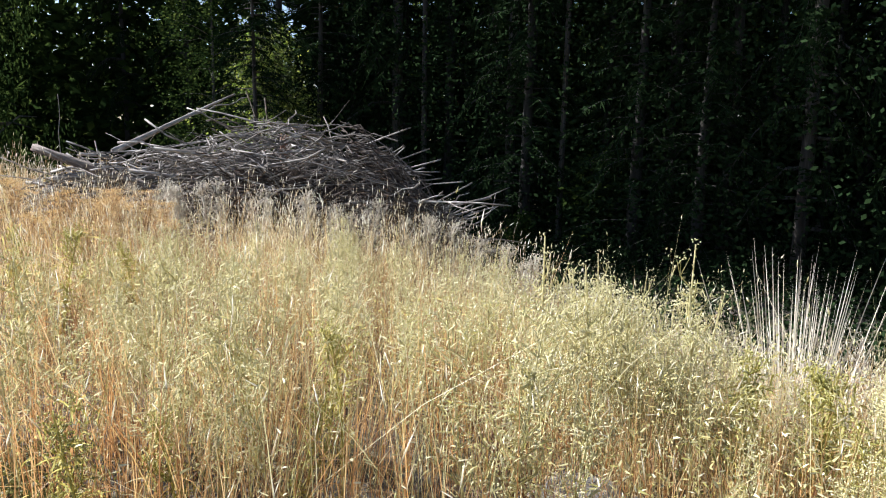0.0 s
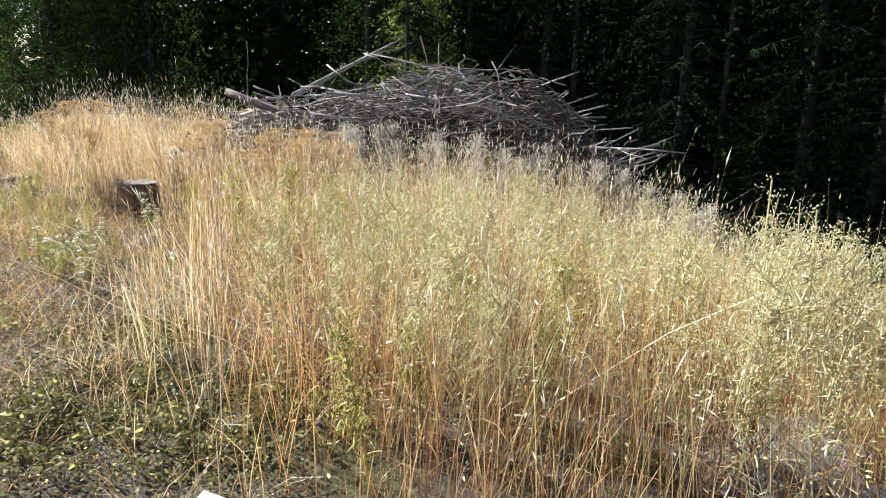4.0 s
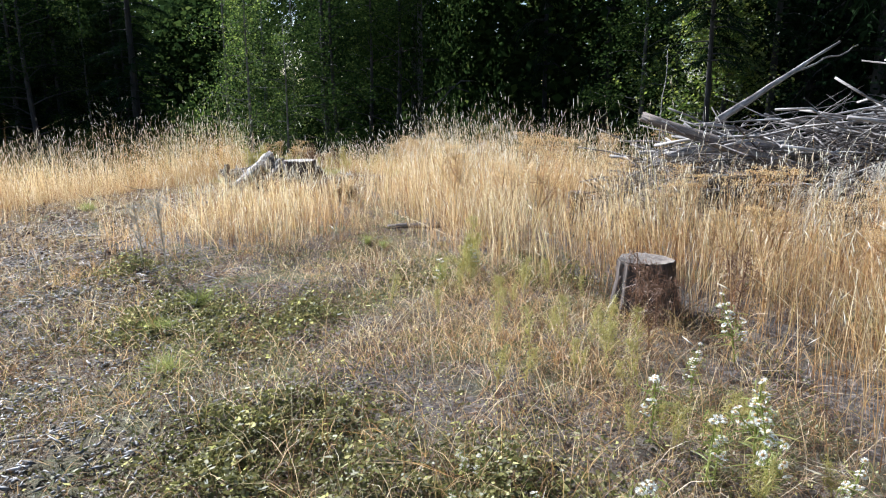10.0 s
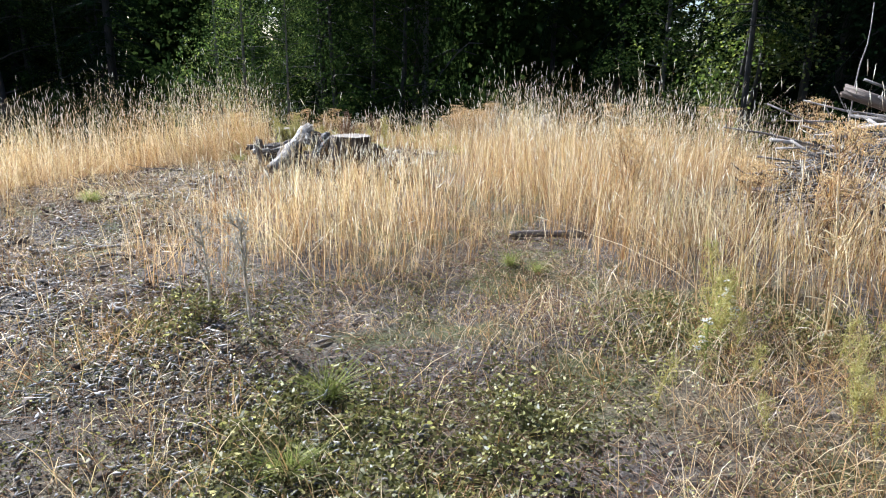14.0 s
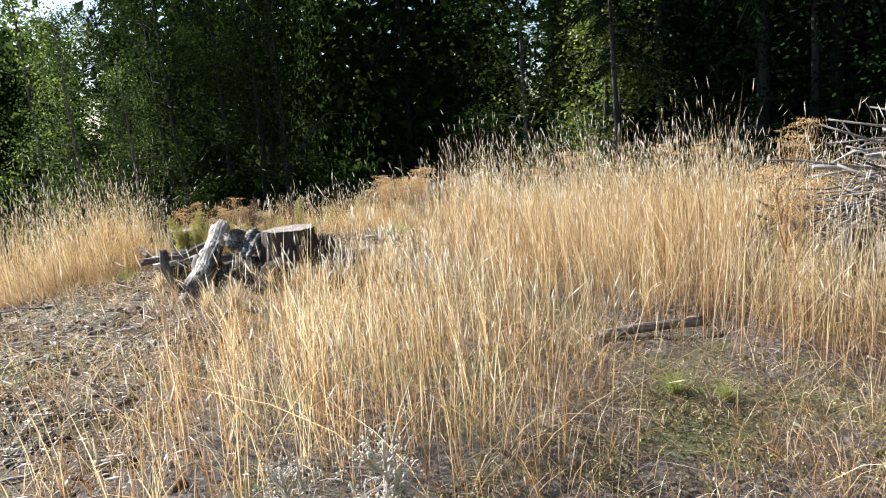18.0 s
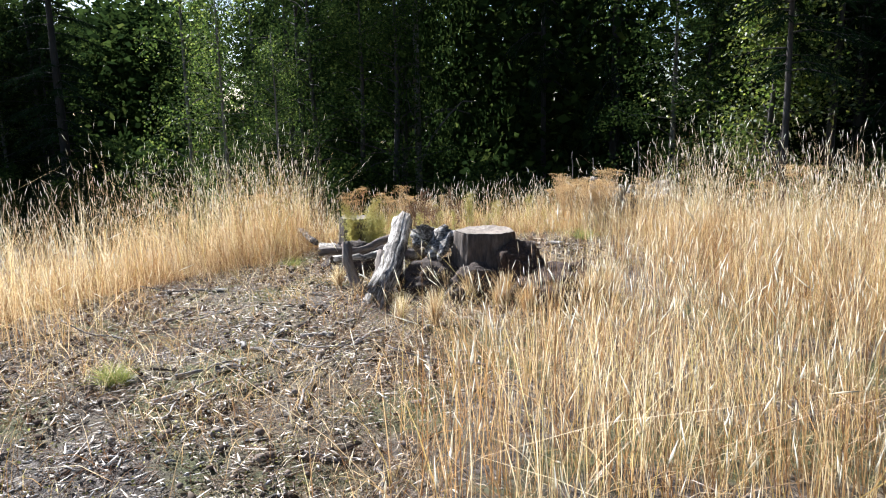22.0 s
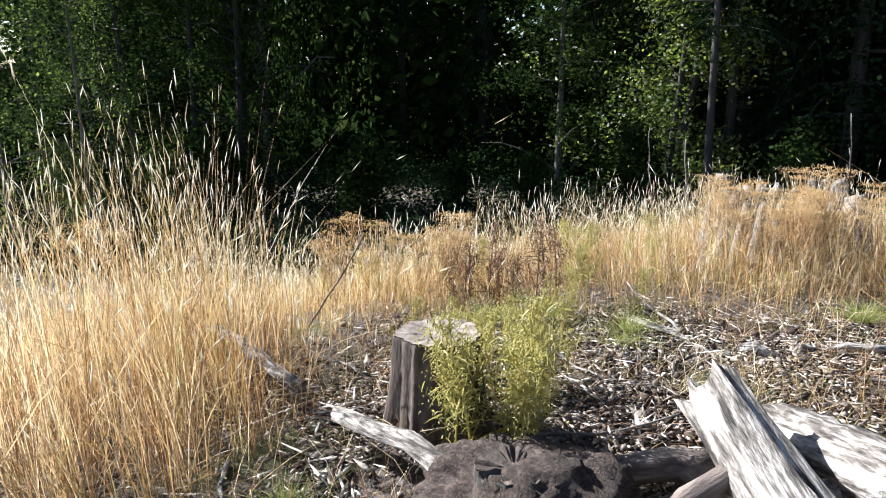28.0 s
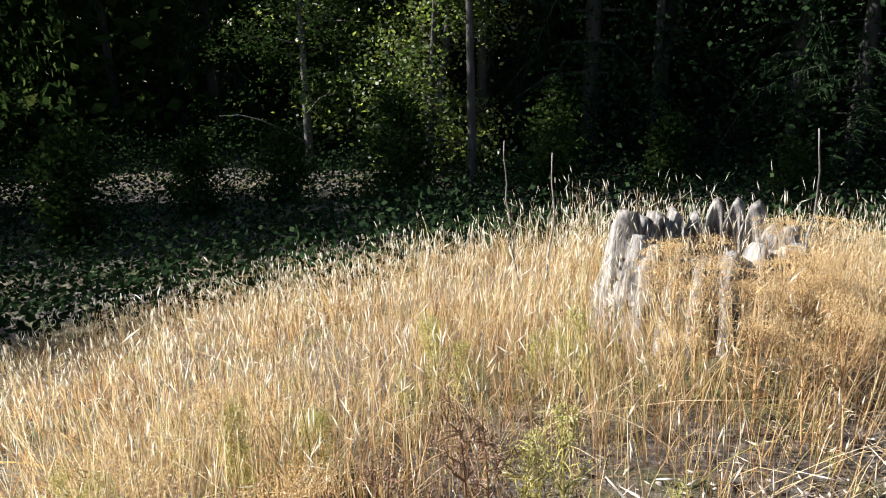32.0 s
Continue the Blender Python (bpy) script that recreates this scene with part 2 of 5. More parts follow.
THATCH = blade_material("matted_dead_stems", [(0.0, (0.07, 0.04, 0.025)), (0.35, (0.22, 0.14, 0.095)), (0.7, (0.40, 0.31, 0.20)), (1.0, (0.66, 0.58, 0.43))], [(0.0, (0.7, 0.6, 0.5)), (1.0, (1, 1, 1))], 0.3, ((1, 0.8, 0.72), (1, 1, 0.95)))
SEED_HEAD = blade_material("pale_seed_head", [(0.0, (0.62, 0.52, 0.36)), (0.4, (0.80, 0.74, 0.60)), (1.0, (0.88, 0.86, 0.78))], [(0.0, (1, 1, 1)), (1.0, (1, 1, 1))], 0.62, gloss=0.05)
CUSHION = blade_material("olive_cushion_leaf", [(0.0, (0.07, 0.075, 0.025)), (0.6, (0.16, 0.155, 0.05)), (1.0, (0.25, 0.22, 0.085))], [(0.0, (1, 1, 1)), (1.0, (1, 1, 1))], 0.35)
PALE_WEED = blade_material("pale_weed", [(0.0, (0.54, 0.51, 0.26)), (0.5, (0.69, 0.65, 0.40)), (1.0, (0.80, 0.74, 0.55))],
                           [(0.0, (0.75, 0.7, 0.5)), (1.0, (1, 1, 1))], 0.4)
GREEN_WEED = blade_material("green_weed", [(0.0, (0.20, 0.26, 0.06)), (0.6, (0.36, 0.40, 0.11)), (1.0, (0.52, 0.48, 0.19))],
                            [(0.0, (0.7, 0.7, 0.6)), (1.0, (1, 1, 1))], 0.45)
YELLOW_WEED = blade_material("yellowing_weed", [(0.0, (0.36, 0.36, 0.10)), (0.5, (0.52, 0.49, 0.18)), (1.0, (0.66, 0.60, 0.28))], [(0.0, (0.8, 0.7, 0.5)), (1.0, (1, 1, 1))], 0.5)
FRESH = blade_material("fresh_leaf", [(0.0, (0.10, 0.20, 0.03)), (1.0, (0.24, 0.36, 0.06))], [(0.0, (0.7, 0.7, 0.7)), (1.0, (1, 1, 1))], 0.45)
RUST = blade_material("rusty_seedhead", [(0.0, (0.54, 0.35, 0.16)), (0.5, (0.74, 0.56, 0.29)), (1.0, (0.86, 0.74, 0.48))], [(0.0, (0.8, 0.7, 0.6)), (1.0, (1, 1, 1))], 0.6)
BROWN = blade_material("dead_brown_stalk", [(0.0, (0.14, 0.08, 0.05)), (1.0, (0.30, 0.18, 0.11))], [(0.0, (0.8, 0.8, 0.8)), (1.0, (1, 1, 1))], 0.2)
PETAL = blade_material("white_petal", [(0.0, (0.78, 0.77, 0.70)), (1.0, (0.85, 0.84, 0.78))], [(0.0, (1, 1, 1)), (1.0, (1, 1, 1))], 0.4)
SILVER = blade_material("bleached_stalk", [(0.0, (0.55, 0.5, 0.42)), (1.0, (0.72, 0.68, 0.6))], [(0.0, (0.8, 0.75, 0.7)), (1.0, (1, 1, 1))], 0.3)
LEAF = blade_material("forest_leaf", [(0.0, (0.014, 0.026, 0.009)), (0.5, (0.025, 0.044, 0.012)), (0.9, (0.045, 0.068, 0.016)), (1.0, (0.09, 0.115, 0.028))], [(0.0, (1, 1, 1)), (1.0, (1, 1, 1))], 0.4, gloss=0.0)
# next two leaves: yellow-green, made lighter by sunlight put into their colour
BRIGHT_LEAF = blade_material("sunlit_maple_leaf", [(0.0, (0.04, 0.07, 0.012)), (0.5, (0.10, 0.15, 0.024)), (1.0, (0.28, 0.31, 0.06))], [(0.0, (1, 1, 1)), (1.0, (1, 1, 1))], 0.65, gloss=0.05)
LIT_LEAF = blade_material("sunlit_alder_leaf", [(0.0, (0.03, 0.055, 0.012)), (0.6, (0.07, 0.11, 0.02)), (1.0, (0.2, 0.24, 0.05))], [(0.0, (1, 1, 1)), (1.0, (1, 1, 1))], 0.6, gloss=0.03)
# darker than real needles: the woods' shade is put into this colour
SHADED_NEEDLE = blade_material("shaded_needle", [(0.0, (0.008, 0.016, 0.007)), (1.0, (0.022, 0.038, 0.015))], [(0.0, (1, 1, 1)), (1.0, (1, 1, 1))], 0.05, gloss=0.0)
CHIP = blade_material("wood_chip", [(0.0, (0.09, 0.065, 0.05)), (0.5, (0.22, 0.175, 0.14)), (0.85, (0.42, 0.36, 0.30)), (1.0, (0.72, 0.67, 0.6))], [(0.0, (1, 1, 1)), (1.0, (1, 1, 1))], 0.0)
BARK_CHIP = blade_material("broken_bark", [(0.0, (0.03, 0.022, 0.018)), (0.55, (0.10, 0.078, 0.064)), (0.85, (0.24, 0.2, 0.17)), (1.0, (0.5, 0.46, 0.42))], [(0.0, (1, 1, 1)), (1.0, (1, 1, 1))], 0.0, gloss=0.0)
GRAVEL = blade_material("grey_gravel", [(0.0, (0.10, 0.095, 0.09)), (0.5, (0.24, 0.23, 0.22)), (1.0, (0.48, 0.46, 0.44))], [(0.0, (1, 1, 1)), (1.0, (1, 1, 1))], 0.0)
SPLINTER = blade_material("bleached_splinter", [(0.0, (0.30, 0.24, 0.18)), (0.5, (0.52, 0.46, 0.38)), (1.0, (0.78, 0.73, 0.66))], [(0.0, (1, 1, 1)), (1.0, (1, 1, 1))], 0.0)
GREY_WOOD = solid_material("weathered_grey_wood", [(0.34, (0.05, 0.042, 0.036)), (0.45, (0.14, 0.122, 0.11)), (0.56, (0.29, 0.265, 0.245)), (0.7, (0.52, 0.49, 0.46))], 9.0, (0.1, 1, 1), 0.7, 0.85, by_object=0.4)
PALE_WOOD = solid_material("bleached_log_wood", [(0.41, (0.035, 0.028, 0.024)), (0.48, (0.15, 0.13, 0.11)), (0.55, (0.36, 0.33, 0.30)), (0.66, (0.60, 0.57, 0.53))], 13.0, (0.16, 1, 1), 1.0, 0.85)
PALE_UPRIGHT = solid_material("bleached_upright_wood", [(0.38, (0.04, 0.034, 0.03)), (0.46, (0.13, 0.115, 0.10)), (0.56, (0.25, 0.23, 0.205)), (0.7, (0.38, 0.355, 0.325))], 9.0, (1, 1, 0.15), 0.9, 0.85)
DARK_LOG = solid_material("rotten_log_wood", [(0.36, (0.04, 0.03, 0.025)), (0.5, (0.13, 0.10, 0.085)), (0.66, (0.26, 0.22, 0.18))], 9.0, (0.12, 1, 1), 0.8, 0.9)
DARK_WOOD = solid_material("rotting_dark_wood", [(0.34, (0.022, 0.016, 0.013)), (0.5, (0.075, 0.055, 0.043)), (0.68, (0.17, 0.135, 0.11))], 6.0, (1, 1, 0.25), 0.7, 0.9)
BARK = solid_material("tree_bark", [(0.3, (0.014, 0.011, 0.009)), (0.5, (0.035, 0.03, 0.026)), (0.7, (0.075, 0.066, 0.058))], 3.0, (1, 1, 0.2), 0.6, 0.9, by_object=0.4)
PALE_BARK = solid_material("alder_bark", [(0.3, (0.04, 0.036, 0.032)), (0.5, (0.10, 0.09, 0.08)), (0.7, (0.22, 0.2, 0.185))], 3.0, (1, 1, 0.4), 0.5, 0.9)
CUT_WOOD = solid_material("weathered_cut_end", [(0.3, (0.09, 0.07, 0.055)), (0.5, (0.22, 0.18, 0.145)), (0.7, (0.36, 0.31, 0.26))], 9.0, None, 0.4, 0.85)
STONE = solid_material("grey_boulder", [(0.3, (0.05, 0.045, 0.042)), (0.5, (0.11, 0.102, 0.096)), (0.7, (0.22, 0.205, 0.19))], 7.0, None, 0.5, 0.9)
POST_RUST = solid_material("rusty_orange_post", [(0.3, (0.10, 0.05, 0.03)), (0.55, (0.22, 0.11, 0.065)), (0.75, (0.32, 0.18, 0.11))], 8.0, (1, 1, 0.3), 0.4, 0.8)
BOARD_WOOD = solid_material("whitish_board", [(0.3, (0.6, 0.52, 0.48)), (0.6, (0.75, 0.68, 0.63))], 6.0, (1, 6, 1), 0.2, 0.7)


def ground_build(nodes, links, out):
    p = nodes.new("ShaderNodeBsdfPrincipled")
    soil = ramp(nodes, links, noise_of(nodes, links, 22, 8, 0.75, world=True), [(0.38, (0.03, 0.023, 0.018)), (0.5, (0.10, 0.08, 0.066)), (0.6, (0.24, 0.205, 0.18)), (0.7, (0.45, 0.41, 0.375))])
    straw = ramp(nodes, links, noise_of(nodes, links, 30, 8, 0.8, world=True), [(0.38, (0.05, 0.036, 0.024)), (0.5, (0.15, 0.115, 0.07)), (0.63, (0.34, 0.28, 0.18))])
    moss = ramp(nodes, links, noise_of(nodes, links, 26, 8, 0.8, world=True), [(0.35, (0.04, 0.05, 0.02)), (0.55, (0.13, 0.13, 0.045)), (0.7, (0.26, 0.23, 0.10))])
    k1 = ramp(nodes, links, noise_of(nodes, links, 0.55, 4, 0.6, world=True), [(0.45, (0, 0, 0)), (0.55, (1, 1, 1))])
    k2 = ramp(nodes, links, noise_of(nodes, links, 1.1, 4, 0.65, world=True), [(0.5, (0, 0, 0)), (0.6, (1, 1, 1))])
    col = mixed(nodes, links, k2, mixed(nodes, links, k1, soil, straw), moss)
    links.new(col, p.inputs["Base Color"])
    p.inputs["Roughness"].default_value = 0.95
    b = nodes.new("ShaderNodeBump")
    b.inputs["Strength"].default_value, b.inputs["Distance"].default_value = 1.0, 0.06
    links.new(noise_of(nodes, links, 24, 8, 0.8, world=True), b.inputs["Height"])
    links.new(b.outputs[0], p.inputs["Normal"]), links.new(p.outputs[0], out.inputs[0])


EARTH = material("field_soil", ground_build)


# ---- ground ----
def spaced(lo, hi, step, reach):
    mid = np.arange(lo, hi + step / 2, step)
    out, gap, edge = [], step, 0.0
    while edge < reach:
        gap *= 1.35
        edge += gap
        out.append(edge)
    out = np.array(out)
    return np.concatenate([lo - out[::-1], mid, hi + out])


gx, gy = spaced(-12, 14, 0.13, 900), spaced(-6, 24, 0.13, 900)
X, Y = np.meshgrid(gx, gy)
gv = np.stack([X.ravel(), Y.ravel(), height(X.ravel(), Y.ravel())], 1)
near = (X.ravel() > -12) & (X.ravel() < 14) & (Y.ravel() > -6) & (Y.ravel() < 24)
gv[near, 2] += rng.normal(size=near.sum()) * 0.006
i = np.arange(len(gy) - 1)[:, None] * len(gx) + np.arange(len(gx) - 1)[None]
gf = np.stack([i, i + 1, i + 1 + len(gx), i + len(gx)], -1).reshape(-1, 4)
tagged(new("ground", mesh_of("ground", gv, [gf], EARTH, True)), "bare gravelly earth with straw litter and moss", "ground", kind="structure")

# ---- where the tall grass stands ----
FIELD = [(4.2, -3), (3.9, -1.2), (3.2, -0.2), (2.1, 0.7), (1.6, 1.5), (1.05, 2.7), (1.1, 4.2), (1.35, 5.5), (1.2, 6.8), (0.4, 7.6), (-0.5, 8.6), (-1.0, 10.2),
         (-1.5, 11.2), (-1.7, 12.4), (-2.0, 13.6), (-1.3, 14.6), (-1.15, 15.2), (-1.5, 15.8), (-2.2, 16.15), (-2.6, 16.55), (-3.1, 16.8), (-3.7, 16.95), (-4.1, 16.95),
         (-4.45, 16.6), (-4.65, 16.2), (-4.8, 15.75), (-5.1, 15.45), (-5.75, 15.3), (-7, 15.2), (-9, 14.5), (-14, 13), (-34, 12), (-34, 40), (26, 40), (26, -12), (4.2, -12)]
PATCH = [(-4.1, 9.0), (-3.4, 8.6), (-2.2, 9.0), (-1.7, 9.8), (-1.9, 11.4), (-2.1, 12.9), (-3.2, 11.9), (-3.9, 10.4)]
LEFT_FIELD = [(-6.0, 10), (-7, 8.8), (-12, 8), (-34, 6), (-34, 12), (-14, 13), (-9, 14.5), (-7, 15.2), (-6.3, 14), (-6.4, 12)]


BARE = [(-8, 9), (-5.5, 7.9), (-3.2, 7.0), (-2.6, 7.6), (-4.2, 9.0), (-4.0, 10.4), (-3.3, 11.8), (-2.2, 13.0), (-1.1, 14.6), (-1.0, 15.6), (-2.2, 16.3), (-3, 17.0), (-4.2, 17.0), (-5.1, 15.6), (-7, 15)]


def scatter(box, per_metre, jitter=0.25):
    """Random places in a box, moved a little so that the edges of the outlines fray."""
    x0, y0, x1, y1 = box
    n = int((x1 - x0) * (y1 - y0) * per_metre)
    x, y = rng.uniform(x0, x1, n), rng.uniform(y0, y1, n)
    return x, y, x + rng.normal(size=n) * jitter, y + rng.normal(size=n) * jitter


PILE = [(0.2, 10.9), (0.6, 9.9), (2.2, 9.0), (4.2, 7.9), (6.6, 6.9), (7.6, 7.4), (7.4, 8.6), (5.6, 11.6), (3.5, 12.4), (1.6, 12.2)]


def tall(x, y, jx, jy, lowest=-1.45):
    keep = inside(FIELD, jx, jy) | inside(PATCH, jx, jy) | inside(LEFT_FIELD, jx, jy)
    keep &= (height(x, y) > np.where(x < -4, -1.9, lowest) + 0.15 * rng.normal(size=len(x))) | (y < 6)
    return keep & ~inside(PILE, x, y)


def grass(name, box, per_metre, width, mean, label, heads=0.4, material_of=STRAW, hole=None, thick=0.85, head_size=(0.06, 0.13), lowest=-1.45):
    x, y, jx, jy = scatter(box, per_metre)
    keep = tall(x, y, jx, jy, lowest) & (rng.uniform(-0.9, 1.6, len(x)) < wave(x, y, 0.9, 3) + 0.9) & (rng.uniform(-0.75, 0.75, len(x)) < wave(x, y, 0.14, 7) + 0.35)
    if hole:
        keep &= ~((x > hole[0]) & (y > hole[1]) & (x < hole[2]) & (y < hole[3]))
    x, y = x[keep], y[keep]
    n = len(x)
    base = np.stack([x, y, height(x, y) - 0.02], 1)
    zone = np.where((x < -4.6) & (y > 13.2) & (y < 17.4), 1.0 + 0.2 * np.clip((-4.7 - x) / 0.8, 0, 1), np.where((x < -2.4) & (y > 15.8), 0.62, np.where(inside(PATCH, x, y), 0.85, np.where((x > -2.6) & (y > 15.4), 0.66, 1.0))))
    zone = zone * np.where((x > -2.2) & (x < 1.6) & (y > 7.6) & (y < 15.2), 1.15, 1.0)
    zone = zone * np.where(((x + 2.62) / 0.55) ** 2 + ((y - 12.85) / 0.6) ** 2 < 1, 0.3, 1.0)
    share = sum(tall(x, y, x + rng.normal(size=n) * 0.45, y + rng.normal(size=n) * 0.45, lowest) for _ in range(5)) / 5
    zone = zone * (0.45 + 0.55 * share) * (1 + 0.12 * wave(x, y, 0.4, 8))
    tallness = zone * mean * (1 + 0.24 * wave(x, y, 1.3, 2)) * np.where(rng.uniform(size=n) < 0.12, rng.uniform(1.1, 1.45, n), rng.uniform(0.45, 1.12, n))
    lean = rng.normal(size=(n, 2)) * np.where(rng.uniform(size=(n, 1)) < 0.16, 0.34, 0.07) + np.stack([wave(x, y, 1.1, 5), wave(x, y, 1.1, 6)], 1) * 0.07
    tip = base + np.concatenate([lean * tallness[:, None], tallness[:, None]], 1)
    sag = np.concatenate([(lean + rng.normal(size=(n, 2)) * 0.05) * tallness[:, None] * 0.8, -0.03 * tallness[:, None]], 1)
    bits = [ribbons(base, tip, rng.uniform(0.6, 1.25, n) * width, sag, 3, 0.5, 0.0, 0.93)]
    top = rng.uniform(size=n) < heads * np.clip((tallness / (zone * mean) - 0.55) * 2.2, 0, 1.6)
    end = (tip + sag)[top]
    way = (tip + 2 * sag - base)[top]
    v, f, a = spindles(end - way * 0.03, way, rng.uniform(*head_size, top.sum()), width * thick * rng.uniform(0.6, 1.1, top.sum()), 1.0)
    tagged(new(name + "_heads", mesh_of(name + "_heads", v, f, SEED_HEAD if material_of in (STRAW, RUDDY_STRAW) else material_of, along=a)), "pale bleached seed heads on the grass", "grass", kind="stuff")
    # lower leaves
    m = int(n * 0.7)
    pick = rng.integers(0, n, m)
    up = rng.uniform(0.05, 0.45, m)[:, None]
    b2 = base[pick] + (tip - base)[pick] * up
    out = rng.normal(size=(m, 3)) * 0.09
    out[:, 2] = rng.uniform(0.1, 0.34, m)
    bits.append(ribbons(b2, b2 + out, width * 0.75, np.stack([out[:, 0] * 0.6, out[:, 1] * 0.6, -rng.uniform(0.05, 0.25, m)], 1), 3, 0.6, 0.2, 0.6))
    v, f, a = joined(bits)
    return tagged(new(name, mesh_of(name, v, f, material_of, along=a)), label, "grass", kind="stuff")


NEAR, MIDDLE = (-8.5, -2.5, 7.0, 19.5), (-16, -6, 14, 26)
FIRST = (1.6, -2.5, 7.0, 4.8)
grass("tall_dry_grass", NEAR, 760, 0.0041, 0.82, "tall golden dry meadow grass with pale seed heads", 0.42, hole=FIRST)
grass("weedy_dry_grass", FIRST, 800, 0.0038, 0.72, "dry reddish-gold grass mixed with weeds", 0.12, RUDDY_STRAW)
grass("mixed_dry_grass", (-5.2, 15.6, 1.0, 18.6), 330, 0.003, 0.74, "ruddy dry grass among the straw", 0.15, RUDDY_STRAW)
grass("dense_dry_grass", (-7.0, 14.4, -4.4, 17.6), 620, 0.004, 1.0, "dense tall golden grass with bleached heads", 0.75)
grass("green_stems", (-5.2, 15.6, 1.0, 18.6), 120, 0.0034, 0.62, "yellow-green stems among the straw", 0.6, YELLOW_WEED, thick=1.3, head_size=(0.015, 0.04))
grass("pale_weed_stems", (2.5, -1.6, 7.0, 4.8), 260, 0.0032, 0.86, "pale yellow-green stems of tall weeds", 0.9, PALE_WEED, thick=1.4, head_size=(0.015, 0.035))


def weed_leaves(name, box, count, mat, label, lo, hi):
    """Small withered leaves and buds held up on the stems of tall weeds."""
    x, y = rng.uniform(box[0], box[2], count), rng.uniform(box[1], box[3], count)
    keep = tall(x, y, x + rng.normal(size=count) * 0.3, y + rng.normal(size=count) * 0.3) & (rng.uniform(-0.7, 1, count) < wave(x, y, 0.6, 6) + 0.2) & (wave(x, y, 0.13, 2) > -0.1)
    x, y = x[keep], y[keep]
    n = len(x)
    p = np.stack([x, y, height(x, y) + rng.uniform(lo, hi, n) * (1 + 0.2 * wave(x, y, 1.3, 2))], 1)
    way = rng.normal(size=(n, 3)) * [1, 1, 0.6] + [0, 0, 0.5]
    way *= rng.uniform(0.012, 0.032, (n, 1)) / np.linalg.norm(way, axis=1, keepdims=True)
    v, f, a = ribbons(p, p + way, rng.uniform(0.0025, 0.0065, n), way * [0.2, 0.2, -0.3], 2, 0.9, 0.6, 1.0)
    return tagged(new(name, mesh_of(name, v, f, mat, along=a)), label, "weeds", kind="stuff")


weed_leaves("pale_weed_leaves", (2.0, -1.6, 7.0, 5.5), 62000, PALE_WEED, "small pale leaves and buds on the tall weeds", 0.35, 0.9)
weed_leaves("green_weed_leaves", (3.2, -1.6, 6.0, 2.0), 34000, YELLOW_WEED, "small yellow-green leaves on the tall weeds", 0.2, 0.8)
grass("meadow_grass", MIDDLE, 150, 0.011, 0.85, "tall straw-coloured meadow grass further off", 0.5, hole=NEAR)
grass("distant_grass", (-24, -10, 22, 32), 45, 0.016, 0.85, "pale dry grass by the edge of the woods", 0.4, hole=MIDDLE)


# ---- low growth on the open ground ----
def low_growth(name, box, per_metre, mean, width, mat, label, seed, cut, category="grass", flat=0.8):
    x, y, jx, jy = scatter(box, per_metre, 0.1)
    keep = (rng.uniform(-1, 1, len(x)) < wave(x, y, 0.8, seed) * 1.4 - cut) & ~tall(x, y, jx, jy)
    inset = np.minimum(np.minimum(x - box[0], box[2] - x), np.minimum(y - box[1], box[3] - y))
    keep &= rng.uniform(size=len(x)) < inset / 1.4
    x, y = x[keep], y[keep]
    n = len(x)
    base = np.stack([x, y, height(x, y) - 0.01], 1)
    size = mean * rng.uniform(0.4, 1.5, n)
    out = rng.normal(size=(n, 2)) * flat
    tip = base + np.concatenate([out * size[:, None], size[:, None]], 1)
    sag = np.concatenate([out * size[:, None] * 0.6, -size[:, None] * rng.uniform(0.1, 0.6, (n, 1))], 1)
    v, f, a = ribbons(base, tip, width, sag, 2, 0.9)
    return tagged(new(name, mesh_of(name, v, f, mat, along=a)), label, category, kind="stuff")


OPEN = (-8.5, -1.0, 5.0, 19.0)
low_growth("matted_thatch", (-5.5, 2.0, 2.2, 13.5), 1500, 0.05, 0.0022, THATCH, "matted brown and straw-coloured dead stems", 11, -0.6, flat=1.1)
low_growth("short_dry_grass", OPEN, 650, 0.10, 0.0026, STRAW, "short dry yellowed grass and straw", 2, 0.05, flat=0.4)
low_growth("thin_dry_grass", OPEN, 420, 0.27, 0.0026, STRAW, "thin knee-high dry grass on open ground", 9, 0.35, flat=0.28)
low_growth("sparse_dry_grass", (-1.9, 4.3, 1.4, 9.6), 420, 0.3, 0.0026, STRAW, "sparse knee-high golden grass", 6, -0.1, flat=0.25)
low_growth("reddish_dry_grass", (-1.4, 1.4, 2.0, 8.6), 700, 0.22, 0.0024, RUDDY_STRAW, "knee-high reddish dry grass and dead stems", 3, 0.0, flat=0.4)
low_growth("ruddy_weeds", OPEN, 600, 0.13, 0.0028, BROWN, "thin reddish-brown dead stalks", 7, 0.2, "weeds", 0.5)
low_growth("straw_litter", OPEN, 500, 0.014, 0.0026, SILVER, "bleached straw and stem litter on the soil", 8, 0.15, "litter", 2.4)


